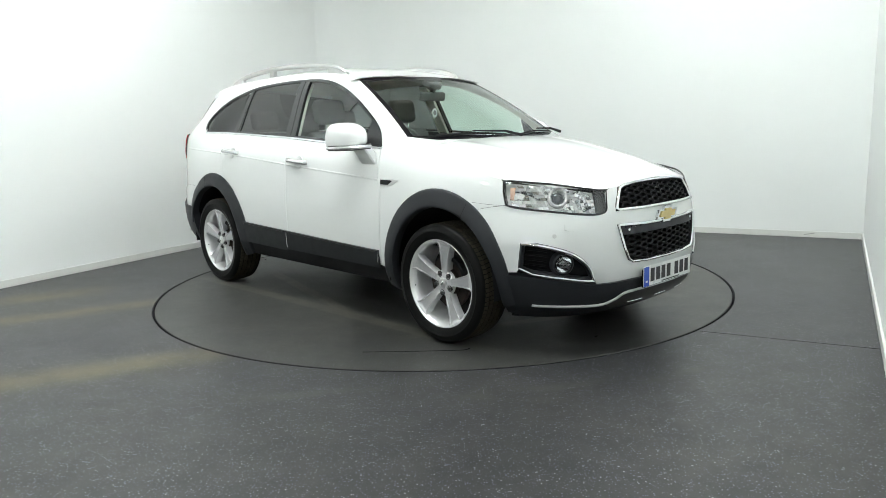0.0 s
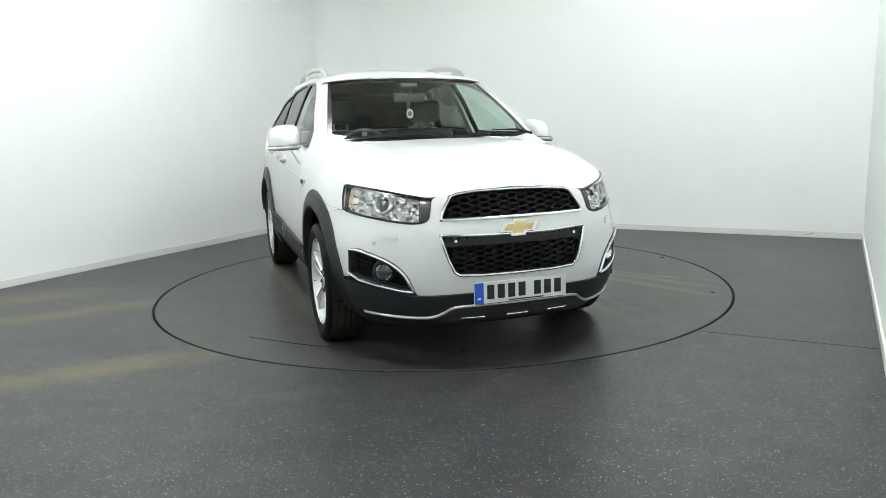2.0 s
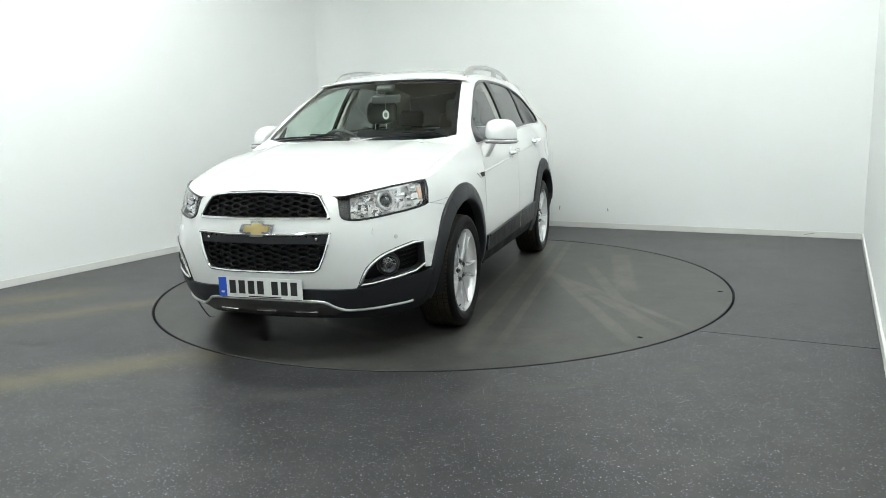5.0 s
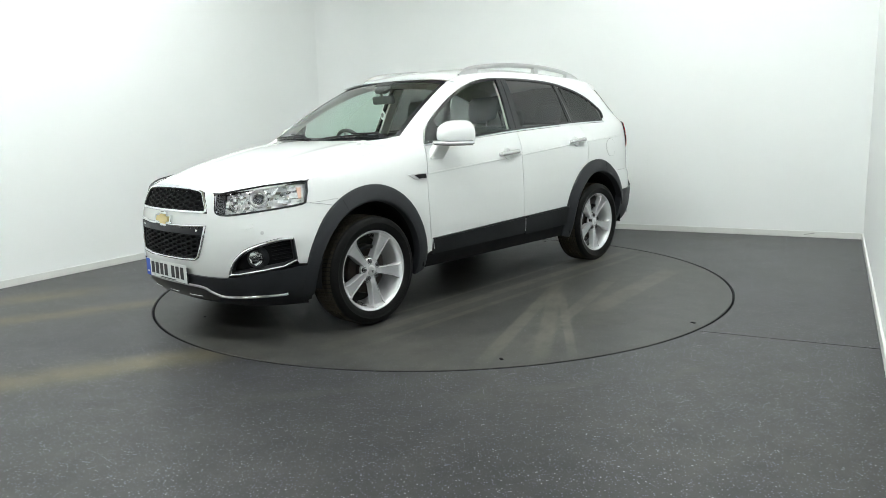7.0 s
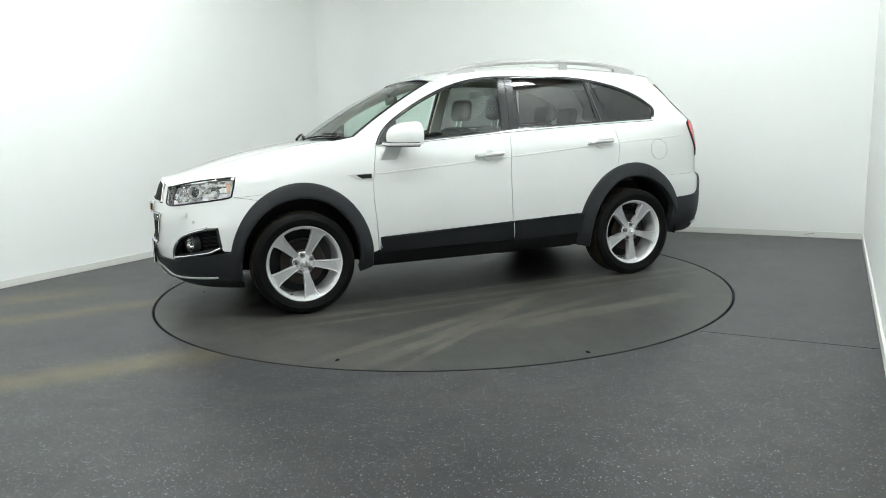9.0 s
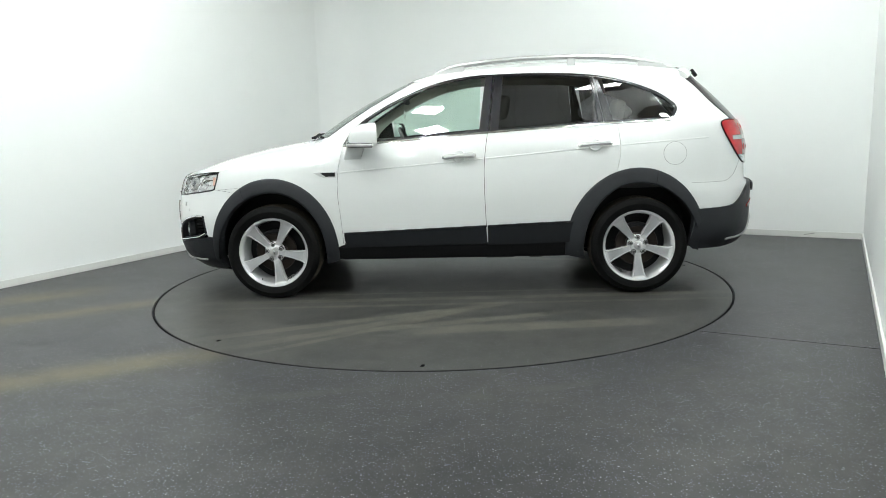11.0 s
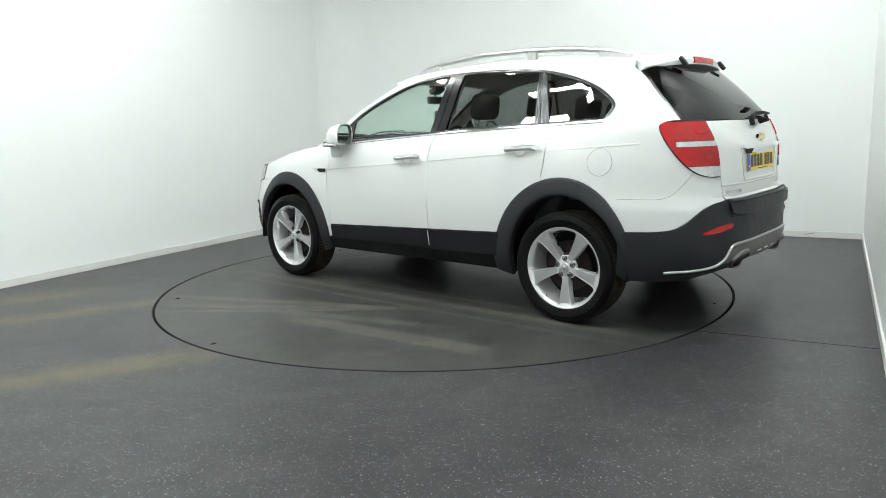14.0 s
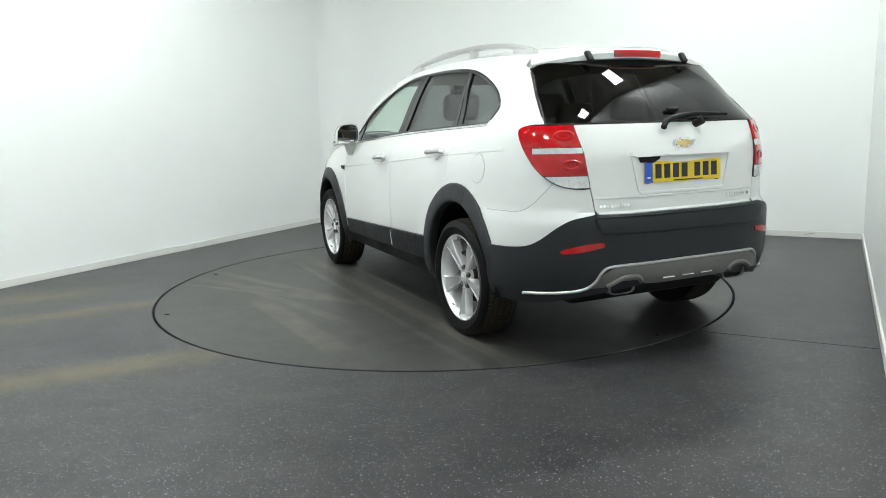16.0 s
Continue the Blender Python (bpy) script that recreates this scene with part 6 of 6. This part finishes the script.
def build_cabin():
    inner = [(0.80, 0.45), (0.80, 1.12)] + [(x, belt(x) - 0.012) for x in np.linspace(0.78, -1.18, 16)] + [(-1.19, 0.95), (-0.95, 0.86), (-0.87, 0.45)]
    for right in (False, True):
        bm = bmesh.new()
        sheet(bm, inner, -0.055, 0.0, 0.06)
        if right:
            mirrored(bm)
        part("door_lining", bm, DASH, car, "dark door lining")
        bm = bmesh.new()
        skin_bar(bm, [X(x, belt(x) - 0.012) for x in np.linspace(0.76, -1.55, 30)], 0.022, -0.035, 8)
        if right:
            mirrored(bm)
        part("window_ledge", bm, DASH, car)
    bm = bmesh.new()
    rows = []
    for j in range(21):
        u = -1 + 2 * j / 20
        b = windscreen(u * 0.98, 0.03)
        rows.append([(b.x + 0.02, b.y, b.z - 0.02), (b.x - 0.20 - 0.05 * (1 - u * u), b.y * 1.0, 1.158), (b.x - 0.42, b.y * 1.06, 1.135), (b.x - 0.48, b.y * 1.06, 1.08), (b.x - 0.46, b.y * 1.06, 0.80)])
    strip(bm, rows)
    bmesh.ops.recalc_face_normals(bm, faces=bm.faces)
    cushion(bm, (0.22, 0.34, 0.09), (0.60, -0.37, 1.115), bevel=0.04)
    part("dashboard", bm, DASH, car, "dark grey dashboard", angle=60)
    # front seats
    for y in (0.37, -0.37):
        seat = new("front_seat")
        seat.parent = car
        seat["label"] = "dark grey cloth front seat"
        bm = bmesh.new()
        cushion(bm, (0.50, 0.50, 0.16), (0.10, y, 0.62), Matrix.Rotation(radians(-6), 4, "Y"))
        part("seat_cushion", bm, CLOTH, seat)
        bm = bmesh.new()
        cushion(bm, (0.13, 0.47, 0.64), (-0.26, y, 0.93), Matrix.Rotation(radians(-17), 4, "Y"), 0.055)
        cushion(bm, (0.16, 0.08, 0.46), (-0.22, y + 0.21, 0.88), Matrix.Rotation(radians(-17), 4, "Y"), 0.035)
        cushion(bm, (0.16, 0.08, 0.46), (-0.22, y - 0.21, 0.88), Matrix.Rotation(radians(-17), 4, "Y"), 0.035)
        part("backrest", bm, CLOTH, seat)
        bm = bmesh.new()
        cushion(bm, (0.11, 0.27, 0.19), (-0.385, y, 1.385), Matrix.Rotation(radians(-10), 4, "Y"), 0.048)
        part("headrest", bm, CLOTH, seat)
        for d in (0.055, -0.055):
            bm = bmesh.new()
            tube(bm, [(-0.345, y + d, 1.20), (-0.375, y + d, 1.34)], 0.006, 8)
            part("headrest_post", bm, CHROME, seat)
    bench = new("rear_bench")
    bench.parent = car
    bench["label"] = "dark grey cloth rear bench"
    bm = bmesh.new()
    cushion(bm, (0.50, 1.28, 0.16), (-0.85, 0, 0.66))
    part("seat_cushion", bm, CLOTH, bench)
    for y, w in ((0.42, 0.42), (0.0, 0.36), (-0.42, 0.42)):
        bm = bmesh.new()
        cushion(bm, (0.13, w, 0.60), (-1.16, y, 0.94), Matrix.Rotation(radians(-18), 4, "Y"))
        part("backrest", bm, CLOTH, bench)
        bm = bmesh.new()
        cushion(bm, (0.09, 0.25, 0.16), (-1.27, y, 1.34 if y else 1.30), Matrix.Rotation(radians(-10), 4, "Y"), 0.04)
        part("headrest", bm, CLOTH, bench)
    # steering wheel on the right-hand side
    wheel = new("steering_wheel")
    wheel.parent = car
    wheel["label"] = "dark leather steering wheel"
    wheel.matrix_basis = Matrix.Translation((0.42, -0.37, 1.075)) @ Matrix.Rotation(radians(-64), 4, "Y")
    bm = bmesh.new()
    ring = [(0.185 * math.cos(a), 0.185 * math.sin(a), 0) for a in np.linspace(0, 2 * math.pi, 41)]
    rows = []
    for a in np.linspace(0, 2 * math.pi, 40, endpoint=False):
        rows.append([((0.185 + 0.015 * math.cos(b)) * math.cos(a), (0.185 + 0.015 * math.cos(b)) * math.sin(a), 0.015 * math.sin(b)) for b in np.linspace(0, 2 * math.pi, 10, endpoint=False)])
    strip(bm, rows, closed_u=True, closed_v=True)
    bmesh.ops.recalc_face_normals(bm, faces=bm.faces)
    part("rim", bm, DASH, wheel)
    bm = bmesh.new()
    cushion(bm, (0.14, 0.16, 0.05), (-0.01, 0, -0.03), bevel=0.02)
    part("hub", bm, DASH, wheel)
    for a in (0, 180, 270 - 90 + 90):
        bm = bmesh.new()
        box(bm, (0.035, 0.13, 0.016), (0, 0.115, -0.012), bevel=0.005)
        bmesh.ops.transform(bm, matrix=Matrix.Rotation(radians(a), 4, "Z"), verts=bm.verts)
        part("spoke", bm, SILVER, wheel)
    # inside mirror with its charm
    bm = bmesh.new()
    cushion(bm, (0.035, 0.24, 0.065), (0.40, 0, 1.47), Matrix.Rotation(radians(10), 4, "Y"), 0.016)
    inside = part("inside_mirror", bm, DASH, car, "dark inside mirror")
    bm = bmesh.new()
    tube(bm, [(0.41, 0, 1.48), (0.43, 0, 1.535)], 0.010, 8)
    cushion(bm, (0.09, 0.13, 0.05), (0.40, 0, 1.555), Matrix.Rotation(radians(28), 4, "Y"), 0.018)
    part("mirror_stem", bm, DASH, inside)
    bm = bmesh.new()
    tube(bm, [(0.415, 0.0, 1.44), (0.416, 0.0, 1.39)], 0.0015, 6)
    charm = part("charm_cord", bm, PLATE_W, inside, "thin cord")
    bm = bmesh.new()
    lathe(bm, [(0.0, 0.003), (0.026, 0.003), (0.027, 0.0), (0.026, -0.003), (0.0, -0.003)], 28, axis="x")
    bmesh.ops.scale(bm, vec=(1, 1, 1.3), verts=bm.verts)
    bmesh.ops.translate(bm, vec=(0.417, 0, 1.352), verts=bm.verts)
    part("hanging_charm", bm, PLATE_W, inside, "small white oval hanging charm")
    bm = bmesh.new()
    lathe(bm, [(0.0, 0.0045), (0.014, 0.0045), (0.015, 0.0), (0.014, -0.0045), (0.0, -0.0045)], 24, axis="x")
    bmesh.ops.scale(bm, vec=(1, 1, 1.3), verts=bm.verts)
    bmesh.ops.translate(bm, vec=(0.417, 0, 1.352), verts=bm.verts)
    part("charm_face", bm, SKID, inside)
    # cabin floor and load bay
    bm = bmesh.new()
    box(bm, (1.75, 1.50, 0.04), (-0.05, 0, 0.49), bevel=0.01)
    box(bm, (0.95, 1.16, 0.06), (-1.68, 0, 0.78), bevel=0.01)
    part("cabin_floor", bm, DASH, car)
    # lining over the tailgate's inside
    bm = bmesh.new()
    gate = [Rr(0.58, 1.236), Rr(0.55, 0.82), Rr(0.0, 0.82), Rr(-0.55, 0.82), Rr(-0.58, 1.236), Rr(0.0, 1.236)]
    sheet(bm, gate, -0.03, 0.0, 0.06)
    part("tailgate_lining", bm, DASH, tailgate)


build_cabin()


def motions():
    """Turntable and car turn together about the turntable's centre."""
    times = [0.5 * k for k in range(33)]
    walk(turntable, [(t, pose(0, 0, 0, 0, 0, SPIN * t)) for t in times])
    rows = []
    for t in times:
        at = Matrix.Rotation(radians(SPIN * t), 3, "Z") @ CAR_AT
        rows.append((t, pose(at.x, at.y, 0, 0, 0, HEADING + SPIN * t)))
    walk(car, rows)


motions()
